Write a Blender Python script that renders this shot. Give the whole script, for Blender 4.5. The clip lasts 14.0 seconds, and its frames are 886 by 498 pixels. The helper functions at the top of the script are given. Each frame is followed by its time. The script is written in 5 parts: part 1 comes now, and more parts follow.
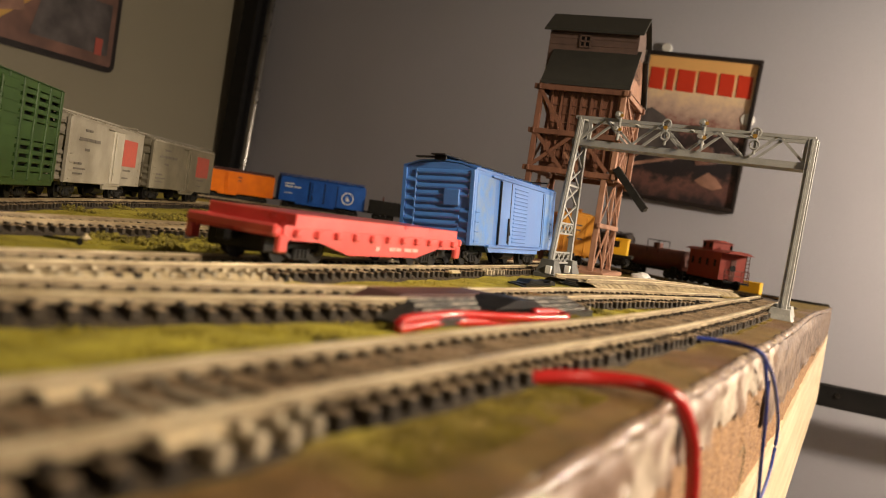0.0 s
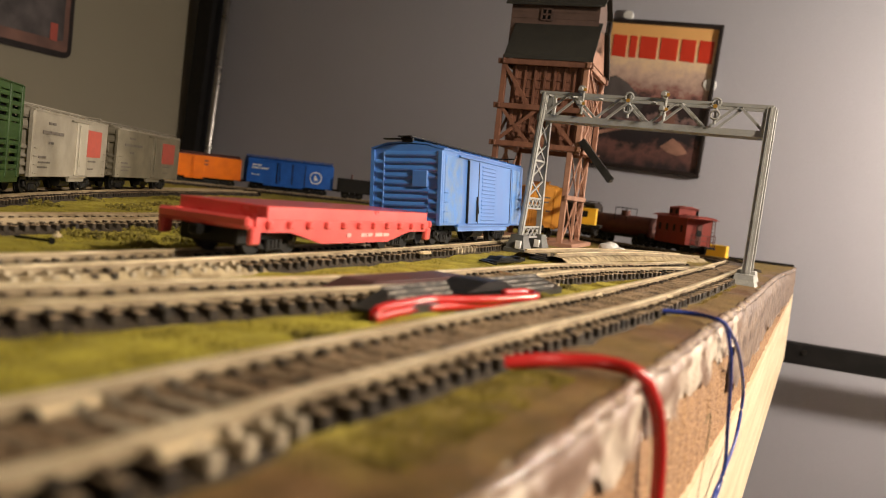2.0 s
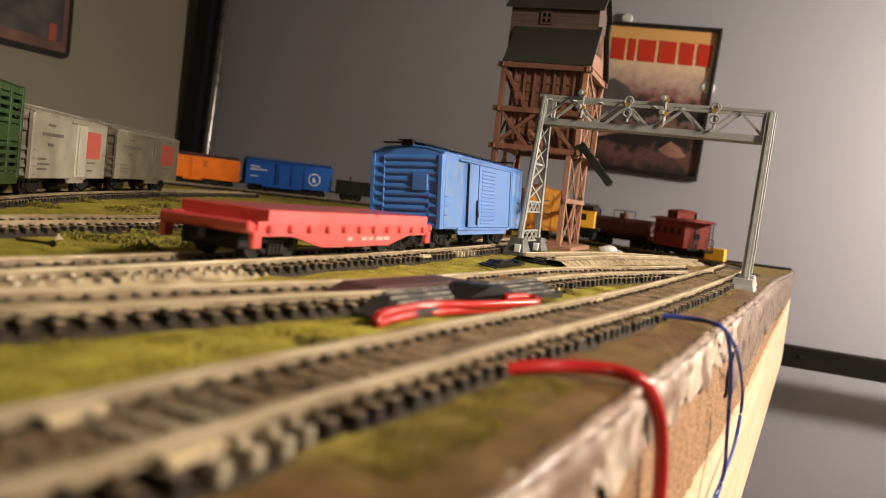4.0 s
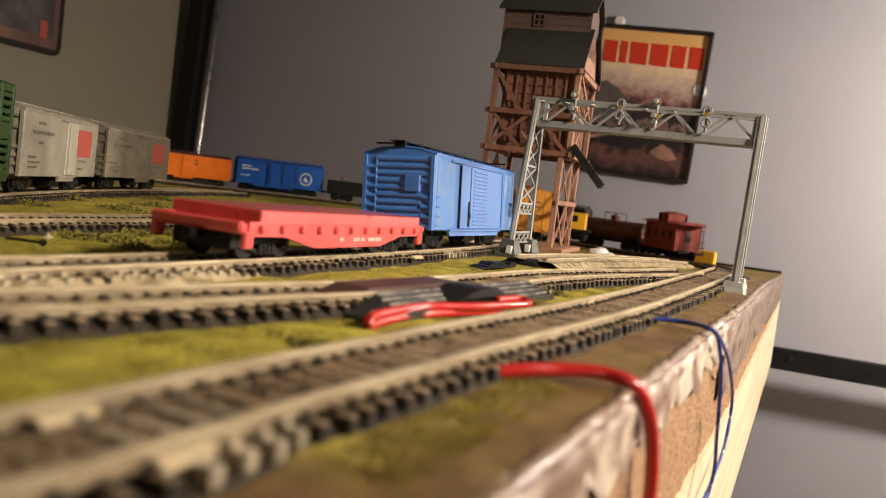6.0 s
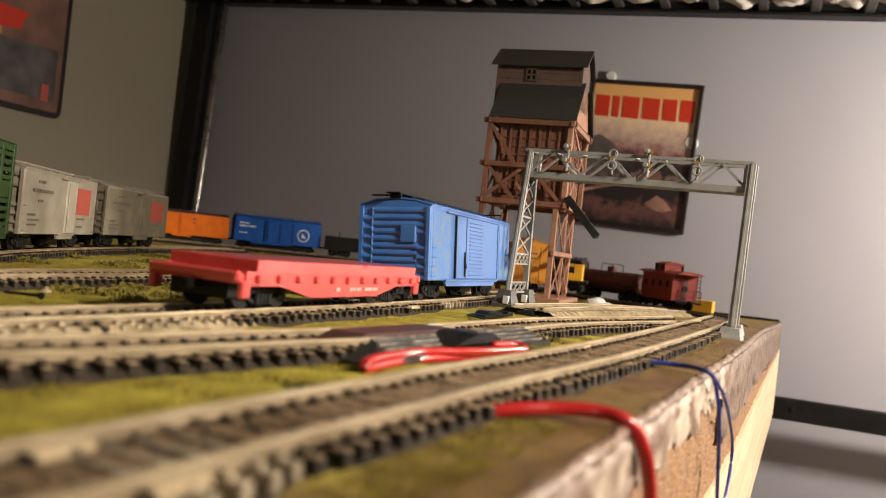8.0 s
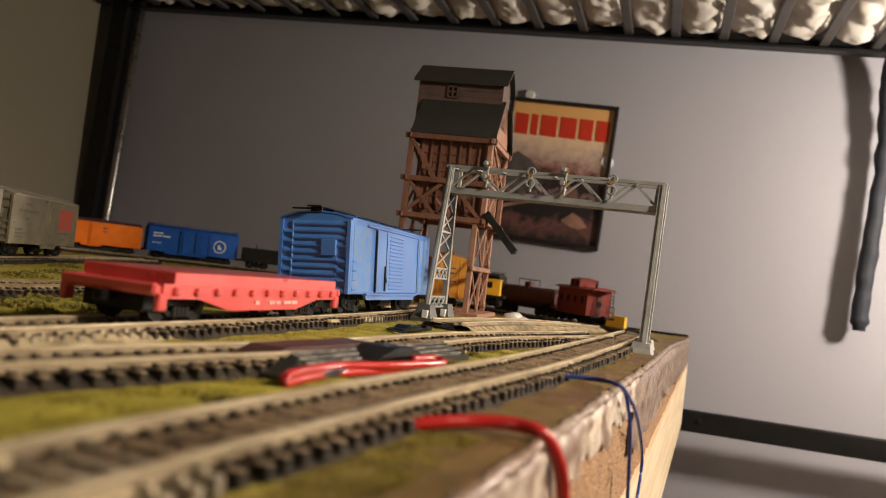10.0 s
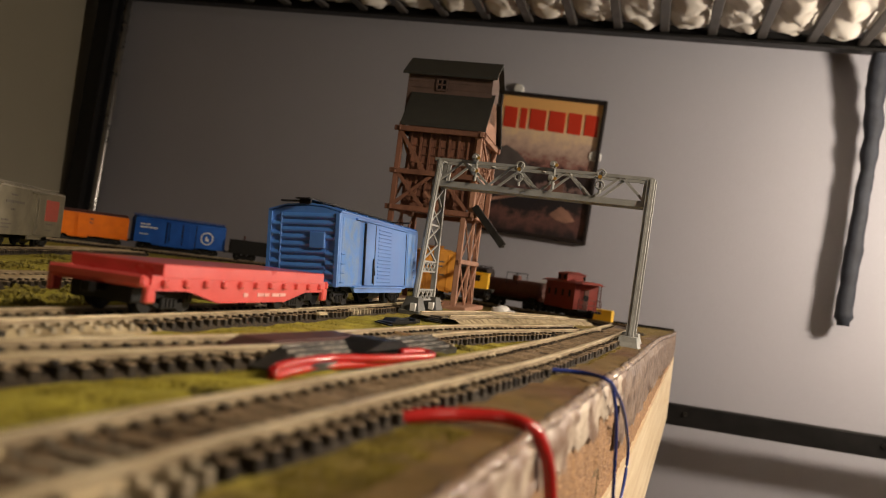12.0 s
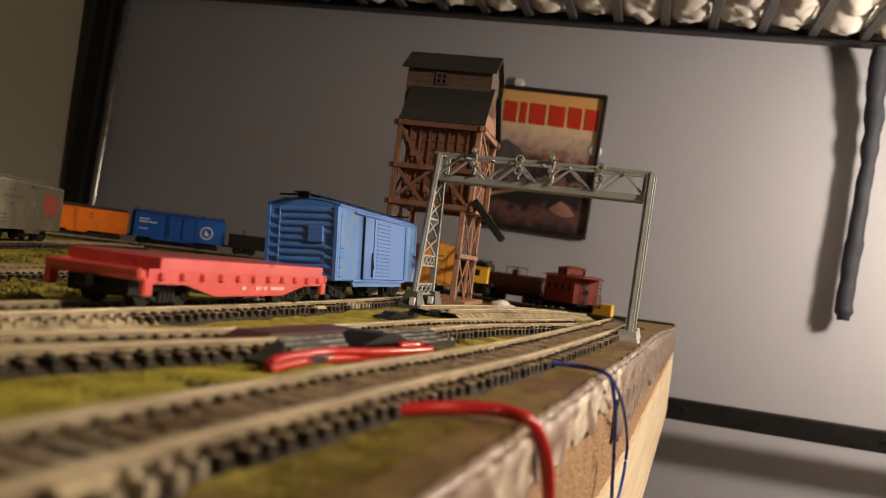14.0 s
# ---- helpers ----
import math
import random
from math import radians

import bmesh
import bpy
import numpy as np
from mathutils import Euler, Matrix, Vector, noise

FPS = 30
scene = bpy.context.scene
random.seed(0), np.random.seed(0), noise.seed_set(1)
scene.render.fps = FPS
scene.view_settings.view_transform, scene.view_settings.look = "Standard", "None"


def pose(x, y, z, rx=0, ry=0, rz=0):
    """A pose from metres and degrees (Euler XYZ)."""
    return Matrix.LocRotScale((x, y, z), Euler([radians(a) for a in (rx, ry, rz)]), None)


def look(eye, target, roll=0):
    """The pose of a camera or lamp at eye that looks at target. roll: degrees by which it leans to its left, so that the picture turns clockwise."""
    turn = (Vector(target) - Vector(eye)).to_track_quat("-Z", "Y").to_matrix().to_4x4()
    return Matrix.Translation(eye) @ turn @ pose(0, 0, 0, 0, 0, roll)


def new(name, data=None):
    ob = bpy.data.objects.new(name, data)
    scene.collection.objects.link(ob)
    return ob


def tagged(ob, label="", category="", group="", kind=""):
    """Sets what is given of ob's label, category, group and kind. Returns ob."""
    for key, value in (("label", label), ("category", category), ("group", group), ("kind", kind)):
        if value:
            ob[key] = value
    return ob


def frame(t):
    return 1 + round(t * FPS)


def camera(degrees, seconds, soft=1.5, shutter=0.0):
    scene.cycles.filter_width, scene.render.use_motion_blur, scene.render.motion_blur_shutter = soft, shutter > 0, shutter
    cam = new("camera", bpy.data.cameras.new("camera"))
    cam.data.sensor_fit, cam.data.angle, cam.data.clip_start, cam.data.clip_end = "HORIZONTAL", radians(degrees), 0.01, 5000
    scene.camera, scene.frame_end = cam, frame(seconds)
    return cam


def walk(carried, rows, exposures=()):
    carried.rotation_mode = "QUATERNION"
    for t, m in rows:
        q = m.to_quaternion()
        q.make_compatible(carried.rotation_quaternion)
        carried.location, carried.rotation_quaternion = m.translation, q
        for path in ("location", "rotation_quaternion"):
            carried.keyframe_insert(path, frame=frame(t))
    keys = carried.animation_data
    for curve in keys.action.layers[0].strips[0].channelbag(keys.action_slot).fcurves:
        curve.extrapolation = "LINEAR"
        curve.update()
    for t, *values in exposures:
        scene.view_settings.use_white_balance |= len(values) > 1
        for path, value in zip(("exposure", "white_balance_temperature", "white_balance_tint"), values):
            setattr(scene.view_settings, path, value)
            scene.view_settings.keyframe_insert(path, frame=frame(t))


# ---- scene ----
cam = camera(55.6, 14.0, soft=1.05)
cam.data.dof.use_dof = True
cam.data.dof.focus_distance = 0.45
cam.data.dof.aperture_fstop = 18.0
PATH = [
    (0, -0.00206, 0.00944, 0.02625, 23.043, -2.350, 8.582),
    (0.5, -0.00273, 0.00684, 0.03013, 22.281, -4.445, 8.455),
    (1, -0.00237, 0.00741, 0.03058, 21.697, -4.169, 7.968),
    (1.5, -0.00062, 0.00489, 0.03058, 21.234, -3.966, 6.820),
    (2, -0.00055, 0.00476, 0.03012, 20.834, -3.966, 6.440),
    (2.5, -0.00115, 0.00426, 0.03056, 20.581, -3.860, 6.358),
    (3, -0.00157, 0.00406, 0.03091, 20.837, -3.908, 6.491),
    (5.5, -0.00148, 0.00413, 0.03085, 20.194, -3.761, 7.103),
    (6, -0.00187, 0.00392, 0.03123, 20.068, -3.745, 7.098),
    (6.5, -0.00100, 0.00428, 0.02928, 20.332, -3.709, 7.082),
    (7, -0.00128, 0.00427, 0.02931, 20.464, -3.725, 6.940),
    (7.5, -0.00037, 0.00334, 0.02860, 20.265, -3.480, 6.835),
    (8, 0.00006, 0.00206, 0.02873, 20.384, 0.066, 6.182),
    (8.5, -0.00025, 0.00024, 0.02915, 19.384, 0.430, 6.301),
    (9, 0.00006, -0.00025, 0.02901, 16.792, 1.581, 6.403),
    (11.5, 0.00035, -0.00160, 0.02912, 14.361, 1.430, 7.096),
    (12, 0.00016, -0.00159, 0.02919, 14.126, 1.234, 7.228),
    (12.5, 0.00071, -0.00157, 0.02913, 13.975, 1.067, 7.178),
    (13, 0.00026, -0.00111, 0.02905, 14.022, 0.997, 7.287),
    (13.5, 0.00018, -0.00088, 0.02899, 14.058, 0.937, 7.276),
    (14, 0.00047, -0.00040, 0.02877, 14.095, 0.888, 7.225),
]
walk(cam, [(t, pose(x, y, z, 90, 0, yaw) @ pose(0, 0, 0, pitch, 0, 0) @ pose(0, 0, 0, 0, 0, roll)) for t, x, y, z, yaw, pitch, roll in PATH],
     exposures=[(0, -0.08, 7250, 10), (1.0, -0.03, 6950, 10), (3.0, 0.0, 6600, 10), (7.5, 0.0, 6550, 10), (9.0, -0.13, 6550, 10), (11.5, -0.62, 6920, 10), (14, -0.60, 6920, 10)])

# ---- world and lamps ----
world = bpy.data.worlds.new("world")
scene.world = world
world.use_nodes = True
world.node_tree.nodes["Background"].inputs[0].default_value = (1.0, 0.86, 0.72, 1)
world.node_tree.nodes["Background"].inputs[1].default_value = 0.005


def lamp(name, where, watts, colour, radius):
    data = bpy.data.lights.new(name, "POINT")
    data.energy, data.color, data.shadow_soft_size = watts, colour, radius
    ob = new(name, data)
    ob.location = where
    return ob


def aimed_spot(name, where, aim, watts, colour, radius, cone, blend):
    """A spot that throws its light one way."""
    data = bpy.data.lights.new(name, "SPOT")
    data.energy, data.color, data.shadow_soft_size = watts, colour, radius
    data.spot_size, data.spot_blend = math.radians(cone), blend
    ob = new(name, data)
    ob.matrix_world = look(where, aim)
    return ob


lamp("wall_lamp_light", (0.58, 0.96, 0.25), 26.0, (1.0, 0.88, 0.75), 0.04)
# added spot with no known source, brightens the tracks and car sides
aimed_spot("added_table_spot", (0.50, 0.19, 0.38), (0.02, 0.34, 0.0), 35.0, (1.0, 0.86, 0.71), 0.04, 74, 1.0)
lamp("room_lamp_light", (0.55, -1.30, 0.18), 5.5, (1.0, 0.84, 0.70), 0.05)

# ---- materials ----
def nodes_of(name):
    m = bpy.data.materials.new(name)
    m.use_nodes = True
    return m, m.node_tree.nodes, m.node_tree.links, m.node_tree.nodes["Principled BSDF"]


def surface(name, base, second=None, scale=400.0, rough=0.6, metal=0.0, bump=0.2, grain=2500.0, random_tint=0.0, spread=(0.35, 0.65), stretch=None, specular=0.5, coat=0.0):
    """A surface with patches of a second colour, fine grain and relief; scales are per metre."""
    m, n, l, p = nodes_of(name)
    second = second or tuple(c * 0.72 for c in base)
    co = n.new("ShaderNodeTexCoord")
    src = co.outputs["Object"]
    if stretch:
        mp = n.new("ShaderNodeMapping")
        mp.inputs["Scale"].default_value = stretch
        l.new(src, mp.inputs["Vector"])
        src = mp.outputs["Vector"]
    a = n.new("ShaderNodeTexNoise")
    a.inputs["Scale"].default_value, a.inputs["Detail"].default_value = scale, 6
    b = n.new("ShaderNodeTexNoise")
    b.inputs["Scale"].default_value, b.inputs["Detail"].default_value = grain, 3
    for t in (a, b):
        l.new(src, t.inputs["Vector"])
    ramp = n.new("ShaderNodeValToRGB")
    ramp.color_ramp.elements[0].position, ramp.color_ramp.elements[1].position = spread
    ramp.color_ramp.elements[0].color, ramp.color_ramp.elements[1].color = (*second, 1), (*base, 1)
    l.new(a.outputs["Fac"], ramp.inputs["Fac"])
    mix = n.new("ShaderNodeMixRGB")
    mix.blend_type, mix.inputs[0].default_value = "OVERLAY", 0.25
    l.new(ramp.outputs["Color"], mix.inputs[1])
    l.new(b.outputs["Fac"], mix.inputs[2])
    out = mix.outputs[0]
    if random_tint:
        info, hsv = n.new("ShaderNodeObjectInfo"), n.new("ShaderNodeHueSaturation")
        mr = n.new("ShaderNodeMapRange")
        mr.inputs["To Min"].default_value, mr.inputs["To Max"].default_value = 1 - random_tint, 1 + random_tint
        l.new(info.outputs["Random"], mr.inputs["Value"])
        l.new(mr.outputs["Result"], hsv.inputs["Value"])
        l.new(out, hsv.inputs["Color"])
        out = hsv.outputs["Color"]
    l.new(out, p.inputs["Base Color"])
    rr = n.new("ShaderNodeMapRange")
    rr.inputs["To Min"].default_value, rr.inputs["To Max"].default_value = max(rough - 0.1, 0.05), min(rough + 0.12, 1)
    l.new(a.outputs["Fac"], rr.inputs["Value"])
    l.new(rr.outputs["Result"], p.inputs["Roughness"])
    p.inputs["Metallic"].default_value = metal
    p.inputs["Specular IOR Level"].default_value = specular
    p.inputs["Coat Weight"].default_value, p.inputs["Coat Roughness"].default_value = coat, 0.14
    if bump:
        bp = n.new("ShaderNodeBump")
        bp.inputs["Strength"].default_value, bp.inputs["Distance"].default_value = bump, 0.0006
        l.new(b.outputs["Fac"], bp.inputs["Height"])
        l.new(bp.outputs["Normal"], p.inputs["Normal"])
    return m


WALL = surface("wall_paint", (0.422, 0.420, 0.470), (0.397, 0.393, 0.438), 3, 0.75, bump=0.03, grain=1800)
# for the walls out of view, dark so that they bounce little light
WALL_UNSEEN = surface("unseen_wall_paint", (0.30, 0.25, 0.20), (0.26, 0.21, 0.17), 3, 0.8, bump=0.2, grain=260)
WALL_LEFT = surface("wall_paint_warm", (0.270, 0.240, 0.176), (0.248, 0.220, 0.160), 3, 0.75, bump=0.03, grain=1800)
CEILING = surface("ceiling_paint", (0.60, 0.57, 0.53), None, 4, 0.9, bump=0.2, grain=200, spread=(0.0, 0.5))
FLOOR = surface("floor_boards", (0.22, 0.14, 0.08), (0.14, 0.09, 0.05), 8, 0.45, bump=0.1, grain=90)
BLACK_METAL = surface("black_painted_metal", (0.013, 0.012, 0.012), (0.008, 0.008, 0.008), 60, 0.42, bump=0.08, grain=900, specular=0.3)
SLAT_METAL = surface("slat_metal", (0.10, 0.09, 0.085), (0.06, 0.055, 0.05), 40, 0.45, bump=0.05)
CLOTH_WHITE = surface("mattress_cloth", (0.78, 0.74, 0.68), (0.66, 0.61, 0.54), 18, 0.95, bump=0.5, grain=700)
CLOTH_NAVY = surface("navy_cloth", (0.035, 0.04, 0.055), (0.02, 0.024, 0.035), 60, 0.7, bump=0.5, grain=700)
RAIL = surface("nickel_silver_rail", (0.84, 0.72, 0.49), (0.58, 0.47, 0.29), 70, 0.34, 0.45, bump=0.15, grain=1800)
RAIL_DULL = surface("dirty_rail", (0.44, 0.34, 0.20), (0.26, 0.19, 0.10), 90, 0.5, 0.35, bump=0.2, grain=1500)
RAIL_SIDE = surface("dirty_rail_side", (0.36, 0.285, 0.18), (0.19, 0.14, 0.08), 120, 0.55, 0.1, bump=0.2, grain=1500)

def dusty_on_top(name, side, top, cover, scale=240.0, random_tint=0.4):
    """Dark moulded plastic on which pale brown dust has settled; cover is how much of the upper faces it hides."""
    m, n, l, p = nodes_of(name)
    co, geo, info = n.new("ShaderNodeTexCoord"), n.new("ShaderNodeNewGeometry"), n.new("ShaderNodeObjectInfo")
    a = n.new("ShaderNodeTexNoise")
    a.inputs["Scale"].default_value, a.inputs["Detail"].default_value = scale, 5
    shift = n.new("ShaderNodeVectorMath")
    l.new(co.outputs["Object"], shift.inputs[0])
    l.new(info.outputs["Random"], shift.inputs[1])
    l.new(shift.outputs[0], a.inputs["Vector"])
    sep = n.new("ShaderNodeSeparateXYZ")
    l.new(geo.outputs["Normal"], sep.inputs[0])
    up = n.new("ShaderNodeMapRange")
    up.inputs["From Min"].default_value, up.inputs["From Max"].default_value = -0.08, 0.9
    l.new(sep.outputs["Z"], up.inputs["Value"])
    patch = n.new("ShaderNodeMapRange")
    patch.inputs["From Min"].default_value, patch.inputs["From Max"].default_value = 0.66 - cover * 0.4, 0.74 - cover * 0.4
    patch.inputs["To Min"].default_value = 0.10
    l.new(a.outputs["Fac"], patch.inputs["Value"])
    mul = n.new("ShaderNodeMath")
    mul.operation = "MULTIPLY"
    l.new(up.outputs["Result"], mul.inputs[0])
    l.new(patch.outputs["Result"], mul.inputs[1])
    mix = n.new("ShaderNodeMixRGB")
    mix.inputs[1].default_value, mix.inputs[2].default_value = (*side, 1), (*top, 1)
    l.new(mul.outputs[0], mix.inputs[0])
    hsv, mr = n.new("ShaderNodeHueSaturation"), n.new("ShaderNodeMapRange")
    mr.inputs["To Min"].default_value, mr.inputs["To Max"].default_value = 1 - random_tint, 1 + random_tint
    l.new(info.outputs["Random"], mr.inputs["Value"])
    l.new(mr.outputs["Result"], hsv.inputs["Value"])
    l.new(mix.outputs[0], hsv.inputs["Color"])
    l.new(hsv.outputs["Color"], p.inputs["Base Color"])
    p.inputs["Roughness"].default_value, p.inputs["Specular IOR Level"].default_value = 0.62, 0.3
    bp = n.new("ShaderNodeBump")
    bp.inputs["Strength"].default_value, bp.inputs["Distance"].default_value = 0.4, 0.0004
    l.new(a.outputs["Fac"], bp.inputs["Height"])
    l.new(bp.outputs["Normal"], p.inputs["Normal"])
    return m


TIE = dusty_on_top("black_plastic_tie", (0.007, 0.006, 0.005), (0.30, 0.215, 0.13), 0.72)
TIE_DUSTY = surface("dusty_plastic_tie", (0.50, 0.42, 0.29), (0.07, 0.052, 0.032), 200, 0.75, bump=0.4, random_tint=0.35)
SAND = surface("pale_dusty_ballast", (0.44, 0.35, 0.21), (0.20, 0.145, 0.075), 240, 0.95, bump=1.0, grain=2600, spread=(0.36, 0.58))
# dark tone that paints the shade along the tie ends
SHOULDER_SHADE = surface("trackside_shade", (0.060, 0.042, 0.024), (0.025, 0.017, 0.010), 260, 0.95, bump=1.0, grain=2600)
DIRT = surface("brown_ballast", (0.34, 0.235, 0.135), (0.15, 0.095, 0.05), 260, 0.95, bump=1.0, grain=2600)
TURF_DULL = surface("dull_olive_turf", (0.30, 0.235, 0.034), (0.19, 0.135, 0.026), 140, 1.0, bump=0.8, grain=3000)
TURF = surface("yellow_green_turf", (0.34, 0.28, 0.026), (0.20, 0.16, 0.016), 140, 1.0, bump=0.8, grain=3000)
BUSH = surface("olive_clump", (0.24, 0.20, 0.028), (0.11, 0.088, 0.016), 500, 1.0, bump=0.8, grain=3500)
PLASTER = surface("chipped_plaster", (0.52, 0.43, 0.335), (0.21, 0.13, 0.088), 60, 0.5, bump=0.7, grain=420, spread=(0.45, 0.58))
CHIP = surface("bare_plaster_chip", (0.50, 0.40, 0.30), (0.42, 0.32, 0.22), 120, 0.6, bump=0.4, grain=700)
OSB = surface("particle_board", (0.42, 0.24, 0.115), (0.20, 0.105, 0.052), 560, 0.8, bump=1.4, grain=700, spread=(0.34, 0.66), stretch=(1, 0.6, 1.5))
PINE = surface("pine_board", (0.72, 0.60, 0.42), (0.60, 0.46, 0.29), 22, 0.6, bump=0.25, grain=300, stretch=(3, 0.35, 6))
RIM_PAINT = surface("mottled_rim_paint", (0.26, 0.185, 0.135), (0.105, 0.062, 0.042), 130, 0.42, bump=0.9, grain=520, spread=(0.36, 0.60))
PAINT_EDGE = surface("brown_gloss_paint", (0.17, 0.10, 0.06), (0.36, 0.27, 0.20), 90, 0.16, bump=0.8, grain=700, spread=(0.35, 0.7))
RED_WIRE = surface("red_wire_plastic", (0.50, 0.020, 0.018), (0.43, 0.016, 0.014), 60, 0.22, bump=0.03, specular=0.9)
BLUE_WIRE = surface("blue_wire_plastic", (0.020, 0.045, 0.26), (0.016, 0.035, 0.2), 60, 0.28, bump=0.03)
GREY_PLASTIC = surface("grey_plastic", (0.34, 0.34, 0.315), (0.27, 0.27, 0.25), 160, 0.48, bump=0.12, grain=1500)
FOOT_GREY = surface("dull_grey_footing", (0.105, 0.105, 0.095), (0.07, 0.069, 0.062), 160, 0.5, bump=0.15)
DARK_GREY = surface("dark_grey_plastic", (0.030, 0.029, 0.027), (0.018, 0.017, 0.016), 160, 0.35, bump=0.15)
MAROON = surface("dull_maroon_plastic", (0.085, 0.035, 0.030), (0.06, 0.026, 0.022), 160, 0.45, bump=0.1)
MID_GREY = surface("worn_grey_plastic", (0.27, 0.24, 0.20), (0.05, 0.047, 0.042), 190, 0.42, bump=0.12, spread=(0.42, 0.62))
BLACK_PLASTIC = surface("black_plastic", (0.004, 0.004, 0.004), (0.008, 0.007, 0.006), 200, 0.40, bump=0.1, specular=0.25)
# also colours the sheet that paints shade behind the tower's slats
SOOT_AND_SHADE = surface("sooty_brown_and_shade", (0.028, 0.016, 0.013), (0.018, 0.011, 0.010), 120, 0.5, bump=0.08)
STEEL = surface("blackened_wheel_steel", (0.14, 0.13, 0.12), (0.05, 0.045, 0.04), 200, 0.3, 0.9, bump=0.05)
RED_PLASTIC = surface("red_car_plastic", (0.72, 0.098, 0.088), (0.66, 0.080, 0.072), 120, 0.30, bump=0.06, specular=0.8, coat=0.8)
BLUE_PLASTIC = surface("blue_car_plastic", (0.062, 0.222, 0.62), (0.052, 0.19, 0.57), 90, 0.44, bump=0.06, specular=0.8, coat=0.8)
BLUE_DUSTY = surface("worn_blue_patch", (0.17, 0.26, 0.44), (0.066, 0.225, 0.60), 170, 0.46, bump=0.1, spread=(0.38, 0.66))
DEEP_BLUE = surface("deep_blue_paint", (0.010, 0.095, 0.42), (0.008, 0.075, 0.34), 90, 0.55, bump=0.06, specular=0.2)
ORANGE = surface("orange_car_paint", (0.84, 0.19, 0.006), (0.74, 0.155, 0.005), 90, 0.55, bump=0.08, specular=0.2)
AMBER = surface("amber_car_paint", (0.75, 0.34, 0.035), (0.62, 0.26, 0.025), 90, 0.42, bump=0.08)
YELLOW = surface("yellow_paint", (0.85, 0.52, 0.03), (0.75, 0.44, 0.02), 90, 0.42, bump=0.06)
SILVER = surface("silver_car_paint", (0.37, 0.335, 0.27), (0.28, 0.25, 0.195), 90, 0.42, 0.1, bump=0.06)
SILVER_DUSTY = surface("dull_silver_car_paint", (0.225, 0.20, 0.145), (0.155, 0.135, 0.095), 90, 0.55, 0.05, bump=0.06)
GREEN = surface("green_car_plastic", (0.031, 0.070, 0.016), (0.023, 0.052, 0.012), 90, 0.42, bump=0.06)
OXIDE = surface("oxide_red_paint", (0.13, 0.034, 0.022), (0.09, 0.024, 0.016), 120, 0.45, bump=0.08)
CABOOSE_RED = surface("caboose_red_plastic", (0.29, 0.033, 0.020), (0.23, 0.026, 0.016), 90, 0.40, bump=0.08)
WHITE_MARK = surface("white_lettering", (0.80, 0.78, 0.74), None, 300, 0.6, bump=0.0)
FADED_MARK = surface("faded_pink_lettering", (0.72, 0.42, 0.38), (0.62, 0.30, 0.27), 300, 0.6, bump=0.0)
BLACK_MARK = surface("dark_lettering", (0.15, 0.13, 0.11), None, 300, 0.6, bump=0.0)
RED_MARK = surface("red_herald", (0.46, 0.09, 0.065), (0.38, 0.07, 0.05), 300, 0.6, bump=0.0)
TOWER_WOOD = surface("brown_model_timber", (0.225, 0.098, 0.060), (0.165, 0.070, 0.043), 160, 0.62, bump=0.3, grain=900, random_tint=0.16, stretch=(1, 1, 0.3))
# pale timber; on the tower's +x side the paleness is painted light
TOWER_PALE_LIT = surface("pale_lit_model_timber", (0.41, 0.215, 0.140), (0.31, 0.155, 0.098), 160, 0.6, bump=0.25, random_tint=0.12)
TOWER_WALL = surface("grey_brown_siding", (0.135, 0.082, 0.066), (0.10, 0.062, 0.050), 120, 0.7, bump=0.25)
TOWER_ROOF = surface("dark_roofing", (0.032, 0.031, 0.025), (0.024, 0.023, 0.019), 200, 0.75, bump=0.12)
POST_DARK = surface("poster_dark_print", (0.05, 0.045, 0.045), (0.14, 0.12, 0.12), 24, 0.35, bump=0.0)
POST_BROWN = surface("poster_brown_print", (0.26, 0.13, 0.10), (0.14, 0.075, 0.06), 18, 0.35, bump=0.0)
POST_SMOKE = surface("poster_smoke_print", (0.56, 0.45, 0.38), (0.40, 0.31, 0.27), 20, 0.35, bump=0.0)
POST_RED = surface("poster_red_print", (0.62, 0.045, 0.02), None, 20, 0.35, bump=0.0, spread=(0.0, 0.3))
POST_TAN = surface("poster_tan_print", (0.50, 0.27, 0.20), (0.22, 0.12, 0.09), 22, 0.35, bump=0.0)
POST_GOLD = surface("poster_gold_print", (0.70, 0.42, 0.10), (0.46, 0.24, 0.08), 22, 0.35, bump=0.0)


